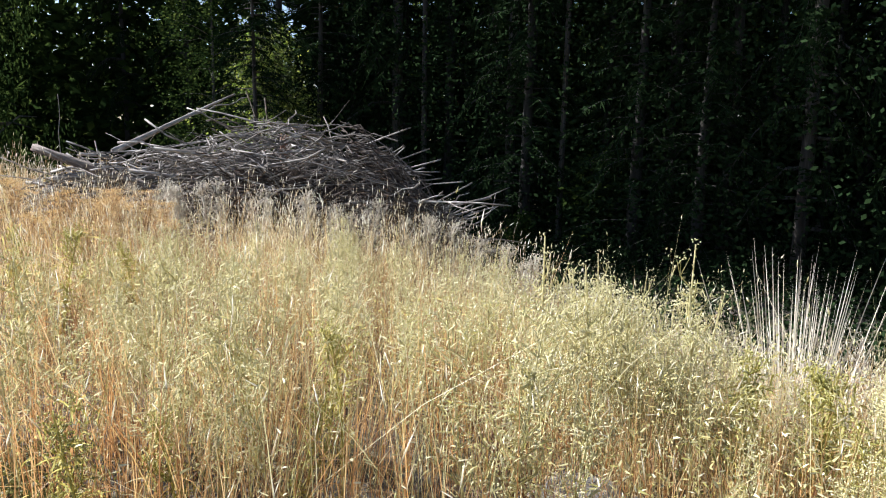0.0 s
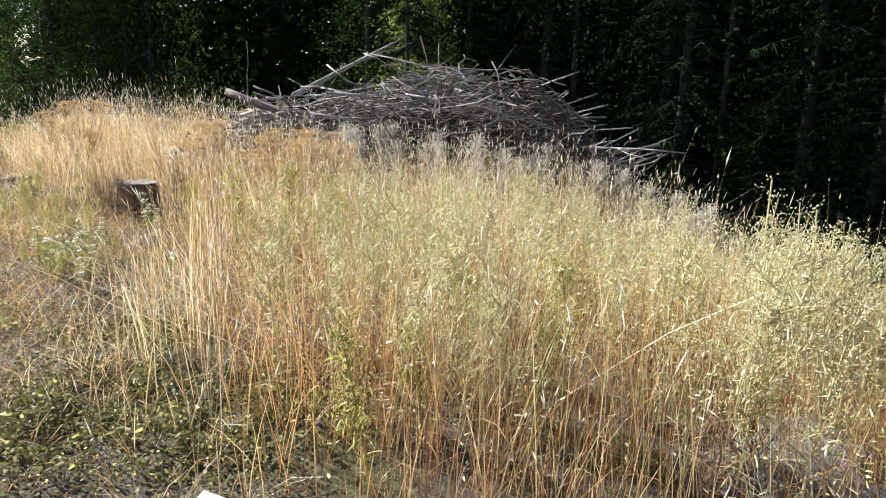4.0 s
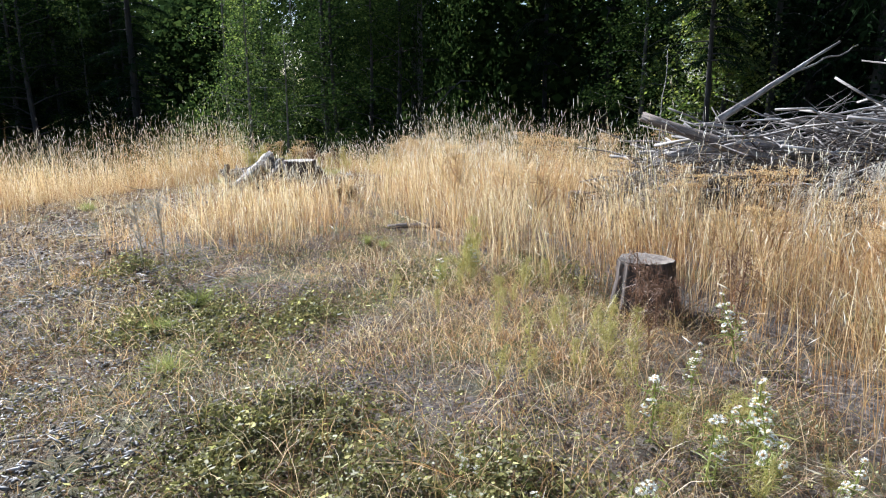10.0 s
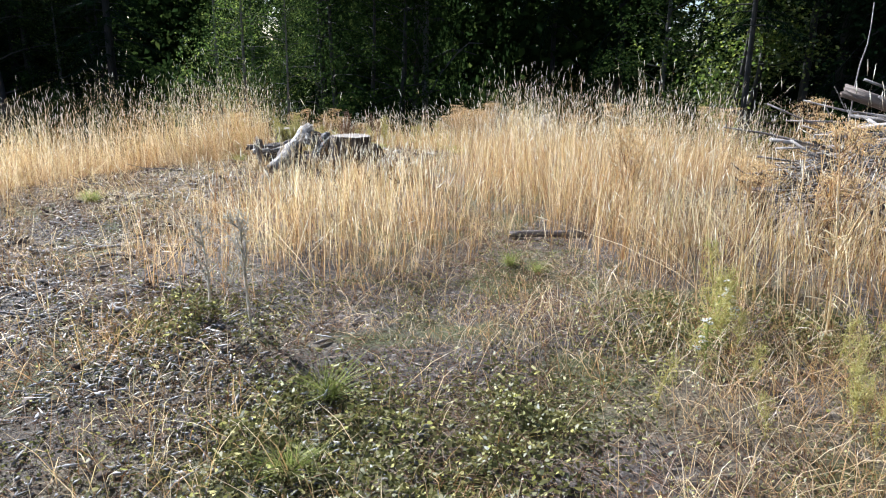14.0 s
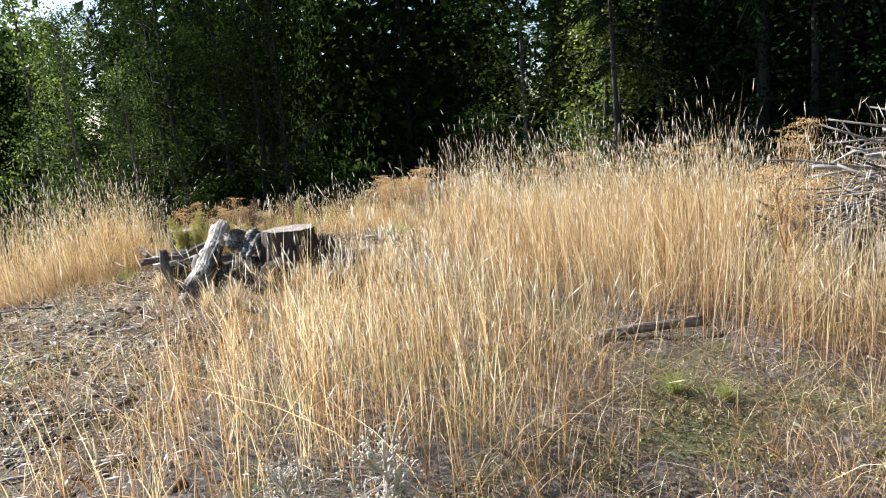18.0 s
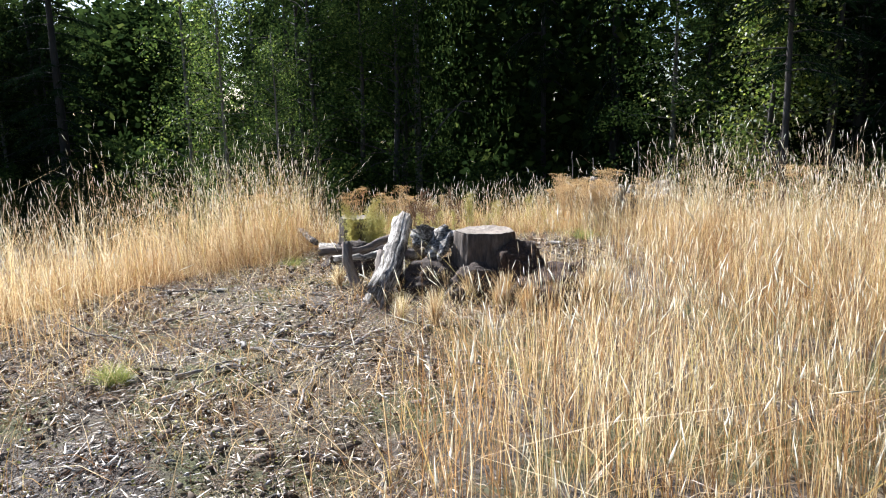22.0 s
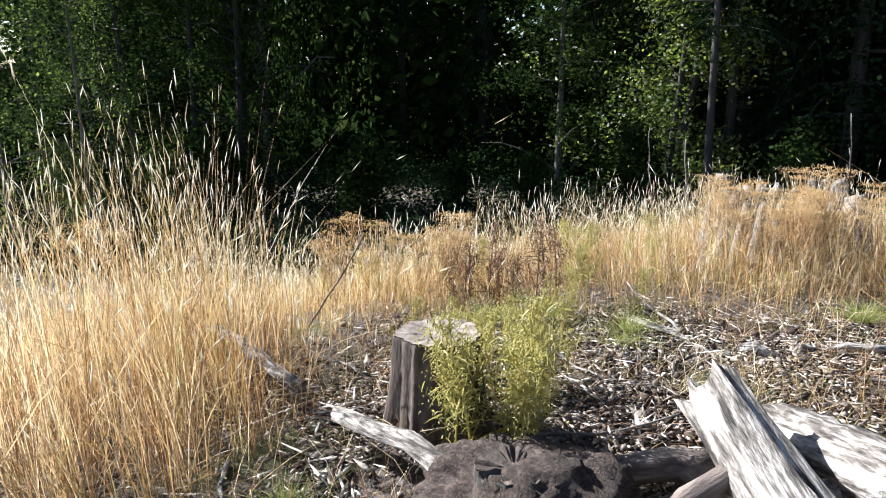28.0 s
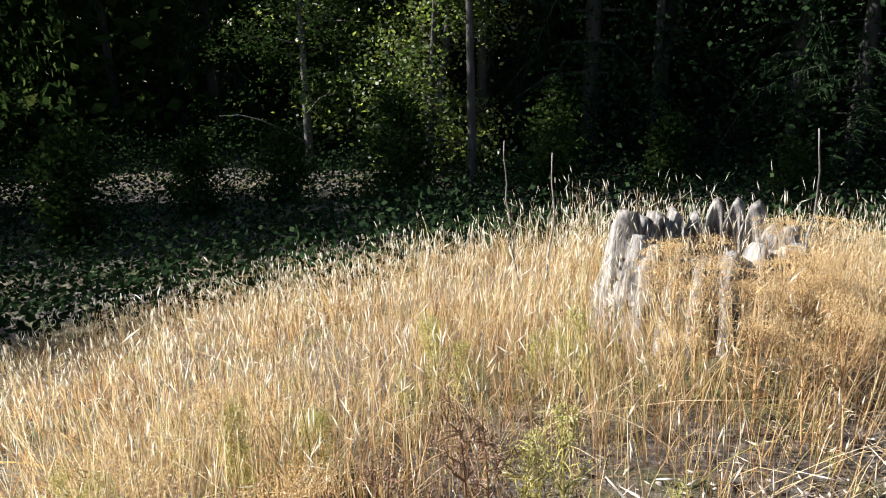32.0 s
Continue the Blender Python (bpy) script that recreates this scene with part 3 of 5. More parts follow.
def leafy_carpet(name, box, per_metre, mat, label, seed, cut, size):
    """Small-leaved creeping weeds: many little leaves in low cushions."""
    x, y, jx, jy = scatter(box, per_metre, 0.1)
    keep = (rng.uniform(-1, 1, len(x)) < wave(x, y, 0.55, seed) * 1.7 - cut) & ~tall(x, y, jx, jy)
    keep &= ~(inside(BARE, jx, jy) & (rng.uniform(size=len(x)) < 0.8))
    x, y = x[keep], y[keep]
    n = len(x)
    lift = rng.uniform(0.005, 0.05, n) * (1 + wave(x, y, 0.25, 3))
    c = np.stack([x, y, height(x, y) + np.abs(lift)], 1)
    u = rng.normal(size=(n, 3)) * [1, 1, 0.6]
    u /= np.linalg.norm(u, axis=1, keepdims=True)
    w = np.cross(u, rng.normal(size=(n, 3)))
    w /= np.linalg.norm(w, axis=1, keepdims=True)
    k = size * rng.uniform(0.6, 1.4, n)[:, None]
    v = np.stack([c - u * k * 0.5, c + w * k * 0.35, c + u * k * 0.5, c - w * k * 0.35], 1).reshape(-1, 3)
    f = [(np.arange(n) * 4)[:, None] + np.arange(4)]
    return tagged(new(name, mesh_of(name, v, f, mat, along=np.ones(4 * n))), label, "weeds", kind="stuff")


leafy_carpet("creeping_weeds", OPEN, 2600, CUSHION, "low cushions of small olive-green leaves", 5, -0.05, 0.014)
leafy_carpet("yellowed_weeds", OPEN, 500, YELLOW_WEED, "low cushions of small yellowed leaves", 10, 0.3, 0.013)


def cushions(name, spots, count, wide, mat, label):
    """Thick low mats of small leaves round some places."""
    c = np.repeat(np.array(spots), count, 0)
    x, y = (c + rng.normal(size=c.shape) * wide * rng.uniform(0.5, 1.2, (len(c), 1))).T
    n = len(x)
    z = height(x, y) + rng.uniform(0, 1, n) * 0.10 * np.clip(0.55 + wave(x, y, 0.22, 7), 0.05, 1.3)
    v, f, a = ribbons(np.stack([x, y, z], 1), np.stack([x, y, z], 1) + rng.normal(size=(n, 3)) * [0.016, 0.016, 0.009], 0.013, np.zeros((n, 3)), 2, 1.0)
    return tagged(new(name, mesh_of(name, v, f, mat, along=np.ones(len(v)))), label, "weeds", kind="stuff")


MATS = [(1.04, 2.34), (1.56, 1.70), (1.10, 3.14), (0.86, 1.83), (1.78, 2.09), (-1.64, 4.67), (-0.56, 3.68), (0.03, 3.57), (-1.48, 5.16), (-0.37, 4.31), (-1.21, 3.41), (-1.11, 4.40), (-1.70, 5.02), (-0.58, 4.58), (-2.60, 7.03), (-2.05, 6.49), (-3.47, 8.00), (-1.72, 7.01), (-2.79, 6.67), (0.18, 7.88), (-0.74, 7.93)]
cushions("olive_mats", MATS, 2600, 0.3, CUSHION, "thick mats of dark olive small-leaved weeds")
cushions("yellowing_mats", MATS[1:], 300, 0.3, YELLOW_WEED, "yellowing leaves among the olive mats")


def chips(name, box, count, poly, label, mat=CHIP, long=0.02, thick=(0.003, 0.012), sides=4, squash=0.45):
    x, y = rng.uniform(box[0], box[2], count), rng.uniform(box[1], box[3], count)
    keep = inside(poly, x + rng.normal(size=count) * 0.3, y + rng.normal(size=count) * 0.3)
    keep &= rng.uniform(-1.1, 0.9, count) < 1.3 * wave(x, y, 0.5, 9) + 0.2
    x, y = x[keep], y[keep]
    n = len(x)
    base = np.stack([x, y, height(x, y) + rng.uniform(0.0, 0.03, n)], 1)
    way = rng.normal(size=(n, 3)) * [1, 1, 0.25]
    v, f, a = spindles(base, way, rng.gamma(2.0, long, n) + 0.012, rng.uniform(*thick, n), 0.5, sides)
    foot = np.repeat(base[:, 2], sides + 2)
    v[:, 2] = foot + (v[:, 2] - foot) * squash
    return tagged(new(name, mesh_of(name, v, f, mat, along=a)), label, "litter", kind="stuff")


chips("wood_chips", (-8, 5, 0, 18), 90000, BARE, "scattered bark flakes, wood chips and gravel", long=0.014, thick=(0.002, 0.009))
chips("pale_splinters", (-8, 5, 0, 18), 40000, BARE, "bleached wood splinters and straw on the soil", SPLINTER, long=0.035, thick=(0.003, 0.009), squash=0.3)
CLOD = blade_material("soil_clod", [(0.0, (0.05, 0.038, 0.03)), (0.6, (0.13, 0.105, 0.085)), (1.0, (0.26, 0.22, 0.19))], [(0.0, (1, 1, 1)), (1.0, (1, 1, 1))], 0.0, gloss=0.0)
chips("soil_clods", (-8, 5, 0, 18), 9000, BARE, "crumbled dark soil clods", CLOD, 0.012, (0.005, 0.02), 5, 0.7)
chips("earth_lumps", (-8, 5, 0, 18), 5000, BARE, "larger lumps of dark earth and rotten bark", CLOD, 0.028, (0.012, 0.035), 6, 0.7)
STONY = [(-9, 2), (-2.2, 2.6), (-2.0, 5.0), (-2.7, 7.4), (-4.4, 9.0), (-5.5, 11), (-9, 9)]
chips("gravel", (-9, 2, -1.6, 11), 60000, STONY, "grey gravel and small stones on bare earth", GRAVEL, squash=0.8)

LITTER = [(-4.75, 14.7), (-4.6, 16.1), (-4.15, 16.85), (-3.4, 16.75), (-2.8, 16.45), (-2.3, 16.0), (-1.5, 15.7), (-1.3, 14.9), (-2.3, 14.4), (-3.3, 14.5)]
chips("bark_flakes", (-5, 14, -1, 17), 20000, LITTER, "heaped grey bark flakes and broken wood", BARK_CHIP, 0.026, (0.006, 0.018), 4, 0.3)
chips("white_wood_flakes", (-5, 14, -1, 17), 3800, LITTER, "bleached white wood flakes and bark", SPLINTER, 0.035, (0.005, 0.016), 4, 0.28)

# ---- the woods ----
def leaf_cloud(centres, spread, count, size, droop=0.0):
    """Leaves round twig ends: bent four-cornered blades at every slant."""
    n = len(centres) * count
    c = np.repeat(centres, count, 0) + rng.normal(size=(n, 3)) * spread
    u = rng.normal(size=(n, 3))
    u[:, 2] *= 0.6
    u[:, 2] -= droop
    u /= np.linalg.norm(u, axis=1, keepdims=True)
    w = np.cross(u, rng.normal(size=(n, 3)))
    w /= np.linalg.norm(w, axis=1, keepdims=True)
    s = size * rng.uniform(0.5, 1.3, n)[:, None]
    v = np.stack([c, c + u * s * 0.5 + w * s * 0.3, c + u * s, c + u * s * 0.5 - w * s * 0.3], 1).reshape(-1, 3)
    return v, [(np.arange(n) * 4)[:, None] + np.arange(4)], np.ones(4 * n)


def broadleaf(name, tall_by, seed_limbs, leaves, bark, size=0.17, low=0.12, girth=0.16, label=""):
    tree = new(name)
    tree.empty_display_size = 0.2
    k = 9
    s = np.linspace(0, 1, k)
    bend = rng.normal(size=2) * 0.5
    trunk = np.stack([bend[0] * np.sin(s * 2.2) * 0.8, bend[1] * np.sin(s * 2.6) * 0.8, s * tall_by - 0.3], 1)
    bits, ends = [tube(trunk, girth * (1.05 - s) + 0.02, 9, 0.06)], []
    for n in range(seed_limbs):
        at = low + (0.97 - low) * (n + rng.uniform(0, 1)) / seed_limbs
        p0 = np.array([np.interp(at, s, trunk[:, j]) for j in range(3)])
        yaw = rng.uniform(0, 6.28)
        reach = tall_by * rng.uniform(0.14, 0.26) * (1.15 - 0.6 * at)
        way = np.array([math.cos(yaw), math.sin(yaw), rng.uniform(0.15, 0.7)])
        q = np.linspace(0, 1, 5)[:, None]
        limb = p0 + way * reach * q + np.array([0, 0, -0.25]) * reach * q * q + rng.normal(size=(5, 3)) * 0.05
        bits.append(tube(limb, np.linspace(0.3, 0.06, 5) * girth * (1.1 - at * 0.6), 5, 0))
        for _ in range(9):
            tip = limb[rng.integers(2, 5)] + rng.normal(size=3) * [0.5, 0.5, 0.35] * reach * 0.5
            ends.append(tip)
    v, f, _ = joined(bits)
    part("trunk", mesh_of("trunk", v, f, bark, True), tree, "branching trunk with its limbs")
    v, f, a = leaf_cloud(np.array(ends), 0.28, leaves, size, 0.15)
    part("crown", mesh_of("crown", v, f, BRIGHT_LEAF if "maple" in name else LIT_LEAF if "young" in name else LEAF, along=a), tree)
    return tagged(tree, label, "tree")


def conifer(name, tall_by, girth, bare, label):
    tree = new(name)
    tree.empty_display_size = 0.2
    s = np.linspace(0, 1, 9)
    lean = rng.normal(size=2) * 0.2
    trunk = np.stack([lean[0] * s, lean[1] * s, s * tall_by - 0.3], 1)
    bits, fronds = [tube(trunk, girth * (1.04 - s) + 0.015, 10, 0.05)], []
    levels = int(tall_by * 2.6)
    for n in range(levels):
        z = bare + (tall_by - bare) * n / levels
        for _ in range(rng.integers(2, 5)):
            yaw, reach = rng.uniform(0, 6.28), (1.05 - z / tall_by) ** 0.8 * tall_by * 0.2 * rng.uniform(0.6, 1.15)
            p0 = np.array([lean[0] * z / tall_by, lean[1] * z / tall_by, z])
            way = np.array([math.cos(yaw), math.sin(yaw), 0.1])
            q = np.linspace(0, 1, 4)[:, None]
            limb = p0 + way * reach * q + np.array([0, 0, -0.35]) * reach * q * q
            bits.append(tube(limb, [0.028, 0.02, 0.012, 0.006], 4, 0, False))
            m = 64
            along = rng.uniform(0.15, 1, m)
            base = p0 + way * reach * along[:, None] + np.array([0, 0, -0.35]) * reach * (along**2)[:, None]
            side = np.array([-way[1], way[0], 0]) * rng.choice([-1, 1], m)[:, None]
            out = side * rng.uniform(0.15, 0.5, m)[:, None] + way * 0.2 + np.stack([np.zeros(m), np.zeros(m), rng.uniform(-0.4, 0.02, m)], 1)
            fronds.append((base, base + out * rng.uniform(0.6, 1.2, m)[:, None]))
    v, f, _ = joined(bits)
    part("trunk", mesh_of("trunk", v, f, BARK, True), tree, "straight dark trunk with its limbs")
    b, t = np.concatenate([x for x, _ in fronds]), np.concatenate([x for _, x in fronds])
    v, f, a = ribbons(b, t, 0.034, np.zeros_like(b) + [0, 0, -0.06], 2, 0.8)
    part("crown", mesh_of("crown", v, f, SHADED_NEEDLE, along=a), tree)
    return tagged(tree, label, "tree")


ALDER_LABEL = "slender alder with dark green leaves in the wood's edge"
MAPLE_LABEL = "yellow-green vine maple lit from behind"
FIR_LABEL = "tall dark fir with drooping branches, darkened further for shade"
KINDS = [
    (broadleaf("alder_tree", 12, 26, 46, PALE_BARK, 0.13, 0.10, 0.13, ALDER_LABEL), 12),
    (broadleaf("alder_tree", 14, 30, 42, BARK, 0.135, 0.06, 0.16, ALDER_LABEL), 14),
    (broadleaf("maple_tree", 7.5, 24, 30, BARK, 0.125, 0.08, 0.10, MAPLE_LABEL), 7),
    (broadleaf("undergrowth_bush", 3.6, 16, 24, BARK, 0.2, 0.02, 0.05, "dense dark green bush under the trees"), 3),
    (broadleaf("young_alder_tree", 11, 26, 26, PALE_BARK, 0.12, 0.06, 0.1, "young alder with yellow-green leaves lit from behind"), 11),
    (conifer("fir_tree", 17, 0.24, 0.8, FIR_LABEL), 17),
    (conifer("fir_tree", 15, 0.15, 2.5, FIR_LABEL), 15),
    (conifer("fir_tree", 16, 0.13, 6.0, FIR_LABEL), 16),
]
# the wood's edge, from far left round to the right
EDGE = [(-46, 46), (-30, 48), (-16, 47), (-6, 42), (3, 37), (10, 33), (16, 28), (20, 20), (22.5, 10), (23, 0), (21, -12), (16, -24)]


def along_edge(d):
    for (x0, y0), (x1, y1) in zip(EDGE, EDGE[1:]):
        n = math.hypot(x1 - x0, y1 - y0)
        if d <= n:
            return x0 + (x1 - x0) * d / n, y0 + (y1 - y0) * d / n, -(y1 - y0) / n, (x1 - x0) / n
        d -= n
    return (*EDGE[-1], 0.4, 0.9)


LENGTH = sum(math.hypot(b[0] - a[0], b[1] - a[1]) for a, b in zip(EDGE, EDGE[1:]))


def plant_tree(kind, x, y, scale=1.0, lofty=1.0):
    m = pose(x, y, float(height(x, y)) - 0.1, 0, 0, rng.uniform(0, 360))
    ob = copy_thing(KINDS[kind][0], m)
    ob.scale = (scale * rng.uniform(0.9, 1.1), scale * rng.uniform(0.9, 1.1), scale * lofty)
    return ob


CLEARINGS = [(10.0, 31.4), (-10.5, 43.5)]
AWAY = (-math.sin(radians(SUN_YAW)), math.cos(radians(SUN_YAW)))


def sunlit(x, y, wide=2.8):
    """Gaps in the woods through which the sun reaches the maples."""
    out = np.zeros(np.shape(x), bool)
    for cx, cy in CLEARINGS:
        a, c = (x - cx) * AWAY[0] + (y - cy) * AWAY[1], (x - cx) * AWAY[1] - (y - cy) * AWAY[0]
        out |= (a > -2.5) & (a < 60) & (np.abs(c) < wide)
    return out


def thin(x, y):
    """Two narrow breaks where the sky shows over low trees."""
    a, c = -0.168 * (x + 3) + 0.986 * (y - 5), 0.986 * (x + 3) + 0.168 * (y - 5)
    e, g = 0.357 * (x + 1.5) + 0.934 * (y - 3), 0.934 * (x + 1.5) - 0.357 * (y - 3)
    return ((np.abs(c) < 1.5) & (a > 26)) | ((np.abs(g) < 1.5) & (e > 33.5))


d = 0.0
while d < LENGTH:
    for row, (depth, kinds) in enumerate(((0.0, (0, 1, 3, 3, 5)), (3.0, (1, 5, 5, 6)), (6.5, (5, 5, 6, 1)))):
        x, y, nx, ny = along_edge(d + rng.uniform(0, 2.2))
        sgn = 1 if (nx * x + ny * (y - 8)) > 0 else -1
        off = depth + rng.uniform(-1.0, 1.6)
        if bool(sunlit(x + sgn * nx * off, y + sgn * ny * off, 4.4 if x > 0 else 2.4)):
            continue
        if bool(thin(x + sgn * nx * off, y + sgn * ny * off)):
            plant_tree(0, x + sgn * nx * off, y + sgn * ny * off, 0.45, 1.0)
            continue
        # right-hand edge: only firs, whose darkened colour stands in for deep shade
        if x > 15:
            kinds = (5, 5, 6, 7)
        # unseen tops stretched high to cut sun and sky off the right-hand woods
        lofty = 2.7 if (x > -14 and y > 24) or x > 13 else 1.0
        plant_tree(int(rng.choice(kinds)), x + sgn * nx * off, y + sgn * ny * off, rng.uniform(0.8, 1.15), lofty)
    d += 3.1
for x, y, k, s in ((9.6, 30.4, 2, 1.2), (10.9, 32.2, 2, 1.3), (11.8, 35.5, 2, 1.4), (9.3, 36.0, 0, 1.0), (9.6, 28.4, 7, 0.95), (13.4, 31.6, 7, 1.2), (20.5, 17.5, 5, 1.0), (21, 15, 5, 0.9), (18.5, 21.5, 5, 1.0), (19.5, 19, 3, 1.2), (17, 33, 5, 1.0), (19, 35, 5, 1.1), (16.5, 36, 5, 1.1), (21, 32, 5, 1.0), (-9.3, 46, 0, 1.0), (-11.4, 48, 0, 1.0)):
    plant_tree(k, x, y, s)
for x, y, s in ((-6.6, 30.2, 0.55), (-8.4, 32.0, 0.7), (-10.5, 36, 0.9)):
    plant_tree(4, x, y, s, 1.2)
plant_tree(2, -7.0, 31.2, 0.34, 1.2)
for n, (ob, _) in enumerate(KINDS):
    x, y, nx, ny = along_edge(60.0 if n == 2 else rng.uniform(0, LENGTH))
    sgn = 1 if (nx * x + ny * (y - 8)) > 0 else -1
    ob.matrix_basis = pose(x + sgn * nx * 4, y + sgn * ny * 4, float(height(x, y)) - 0.1)


def far_woods():
    n = 84000
    dd = rng.uniform(0, LENGTH, n)
    pts = np.array([along_edge(q) for q in dd])
    ray = pts[:, :2] - [-2.0, 6.0]
    ray /= np.linalg.norm(ray, axis=1, keepdims=True)
    off = rng.uniform(6, 24, n)
    x, y = pts[:, 0] + ray[:, 0] * off, pts[:, 1] + ray[:, 1] * off
    # leaves piled up out of view over the same stretches, to block light
    top = np.where(((x > -14) & (y > 24)) | (x > 13), 42, 13) + 3 * wave(x, y, 5.0, 2)
    gap = (np.abs(x + 10.3 + (y - 43) * 0.2) < 1.6)
    top = np.where((gap & (y > 28)) | sunlit(x, y) | thin(x, y), 2.5, top)
    z = height(x, y) + rng.uniform(0, 1, n) ** 1.2 * top
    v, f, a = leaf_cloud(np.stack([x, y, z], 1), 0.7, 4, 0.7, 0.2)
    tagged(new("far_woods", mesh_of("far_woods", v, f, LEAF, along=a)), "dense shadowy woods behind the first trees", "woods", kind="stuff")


far_woods()


def back_woods():
    n = 34000
    pts = np.array([along_edge(q) for q in rng.uniform(0, LENGTH, n)])
    ray = pts[:, :2] - [-2.0, 6.0]
    ray /= np.linalg.norm(ray, axis=1, keepdims=True)
    off = rng.uniform(26, 46, n)
    x, y = pts[:, 0] + ray[:, 0] * off, pts[:, 1] + ray[:, 1] * off
    z = height(x, y) + rng.uniform(0, 1, n) * np.where(thin(x, y), 4.0, 15 + 3 * wave(x, y, 8.0, 5))
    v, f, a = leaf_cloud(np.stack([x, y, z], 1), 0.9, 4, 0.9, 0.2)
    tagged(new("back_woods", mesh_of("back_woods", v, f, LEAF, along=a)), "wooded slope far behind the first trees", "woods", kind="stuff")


back_woods()


def forest_floor():
    """Brambles and low brush on the slope in front of and under the first trees. Their dark needle colour stands in for
    shade.
    """
    n = 34000
    pts = np.array([along_edge(q) for q in rng.uniform(0, LENGTH, n)])
    ray = pts[:, :2] - [-2.0, 6.0]
    ray /= np.linalg.norm(ray, axis=1, keepdims=True)
    off = rng.uniform(-15, 8, n)
    x, y = pts[:, 0] + ray[:, 0] * off, pts[:, 1] + ray[:, 1] * off
    low = (height(x, y) < -1.3) & ((off > -8.5) | (y > 14))
    x, y, off = x[low], y[low], off[low]
    n = len(x)
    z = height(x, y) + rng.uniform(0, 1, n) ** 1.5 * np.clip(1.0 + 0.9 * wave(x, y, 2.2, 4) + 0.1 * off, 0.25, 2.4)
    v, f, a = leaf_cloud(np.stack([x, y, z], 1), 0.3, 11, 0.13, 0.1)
    tagged(new("forest_floor_brush", mesh_of("forest_floor_brush", v, f, SHADED_NEEDLE, along=a)), "low brush and brambles under the trees, coloured dark for shade", "undergrowth", kind="stuff")


forest_floor()
for n in range(26):
    x, y, nx, ny = along_edge(LENGTH * 0.62 * (n + rng.uniform(0, 1)) / 26)
    sgn = 1 if (nx * x + ny * (y - 8)) > 0 else -1
    off = rng.uniform(-7, -2)
    plant_tree(3, x + sgn * nx * off, y + sgn * ny * off, rng.uniform(0.5, 0.9))


# ---- the brush pile ----
def stick(length, radius, crook=0.12, sides=6, k=7, droop=0.0):
    """A crooked bare branch that starts at the origin and runs along x."""
    s = np.linspace(0, 1, k)
    side = np.cumsum(rng.normal(size=(k, 2)) * crook * length / k, 0)
    side -= side[0]
    pts = np.stack([s * length, side[:, 0], side[:, 1] - droop * length * s**2], 1)
    return pts, radius * (1.0 - 0.65 * s)


def heap_height(x, y):
    """Top of the pile over the land."""
    ax, ay = 0.93, -0.37
    cx, cy = 4.4, 9.35
    u = ((x - cx) * ax + (y - cy) * ay) / 3.4
    w = (-(x - cx) * ay + (y - cy) * ax) / 1.9
    dip = np.clip(1 - 0.9 * np.maximum(0, 3.9 - x) * np.maximum(0, 9.9 - y), 0.12, 1)
    return dip * (1.35 + 0.75 * np.exp(-((x - 5.0) ** 2 + (y - 8.1) ** 2) / 1.5)) * np.maximum(0, 1 - np.abs(u) ** np.where(u > 0, 4.5, 2.4)) ** 0.7 * np.maximum(0, 1 - np.abs(w) ** 2.2) ** 0.6


BARK_TWIG = solid_material("grey_twig_bark", [(0.3, (0.06, 0.05, 0.045)), (0.5, (0.16, 0.14, 0.125)), (0.7, (0.34, 0.31, 0.28))], 7.0, None, 0.4, 0.9)
BRANCHES = []
for n in range(16):
    k = n % 4
    pts, rad = stick((2.6, 1.9, 1.3, 2.2)[k], (0.024, 0.015, 0.011, 0.013)[k], (0.10, 0.22, 0.3, 0.16)[k], droop=(0.03, 0.12, 0.2, 0.16)[k])
    bits = [tube(pts, rad, 6, 0.1)]
    for _ in range(3):
        i = rng.integers(2, 6)
        p2, r2 = stick(rng.uniform(0.25, 0.7), rad[i] * 0.55, 0.2, k=4)
        yaw, up = rng.uniform(0.4, 0.9) * rng.choice([-1, 1]), rng.uniform(-0.5, 0.5)
        c, s = math.cos(yaw), math.sin(yaw)
        p2 = np.stack([p2[:, 0] * c - p2[:, 1] * s, p2[:, 0] * s + p2[:, 1] * c, p2[:, 2] + p2[:, 0] * up], 1) + pts[i]
        bits.append(tube(p2, r2, 5, 0.05))
    v, f, _ = joined(bits)
    BRANCHES.append(mesh_of("branch", v, f, GREY_WOOD, True))

H0 = float(height(4.0, 9.6))
pile = new("brush_pile")
pile.empty_display_size = 0.3
PX, PY = 4.0, 9.6
pile.matrix_basis = pose(PX, PY, float(height(PX, PY)))
for n in range(560):
    x, y = rng.uniform(0.2, 7.6), rng.uniform(7.0, 12.4)
    top = float(heap_height(x, y))
    if top < 0.12 or x < 2.5:
        continue
    layer = rng.uniform(0.25, 1.0) ** 0.4
    if 3.6 < x < 5.5 and y < 8.4 and top * layer < 1.15:
        continue
    yaw = -22 + rng.normal() * (30 if x > 3.2 else 16) + (180 if rng.uniform() < 0.5 else 0)
    mesh = BRANCHES[rng.integers(0, 16)]
    back = pose(0, 0, 0, rng.uniform(-20, 20), rng.normal() * 9 + (5 if layer > 0.8 else 0), yaw)
    m = pose(x - PX, y - PY, top * layer + float(height(x, y)) - float(height(PX, PY))) @ back @ pose(-1.0, 0, 0)
    part("branch", mesh, pile, "", m)
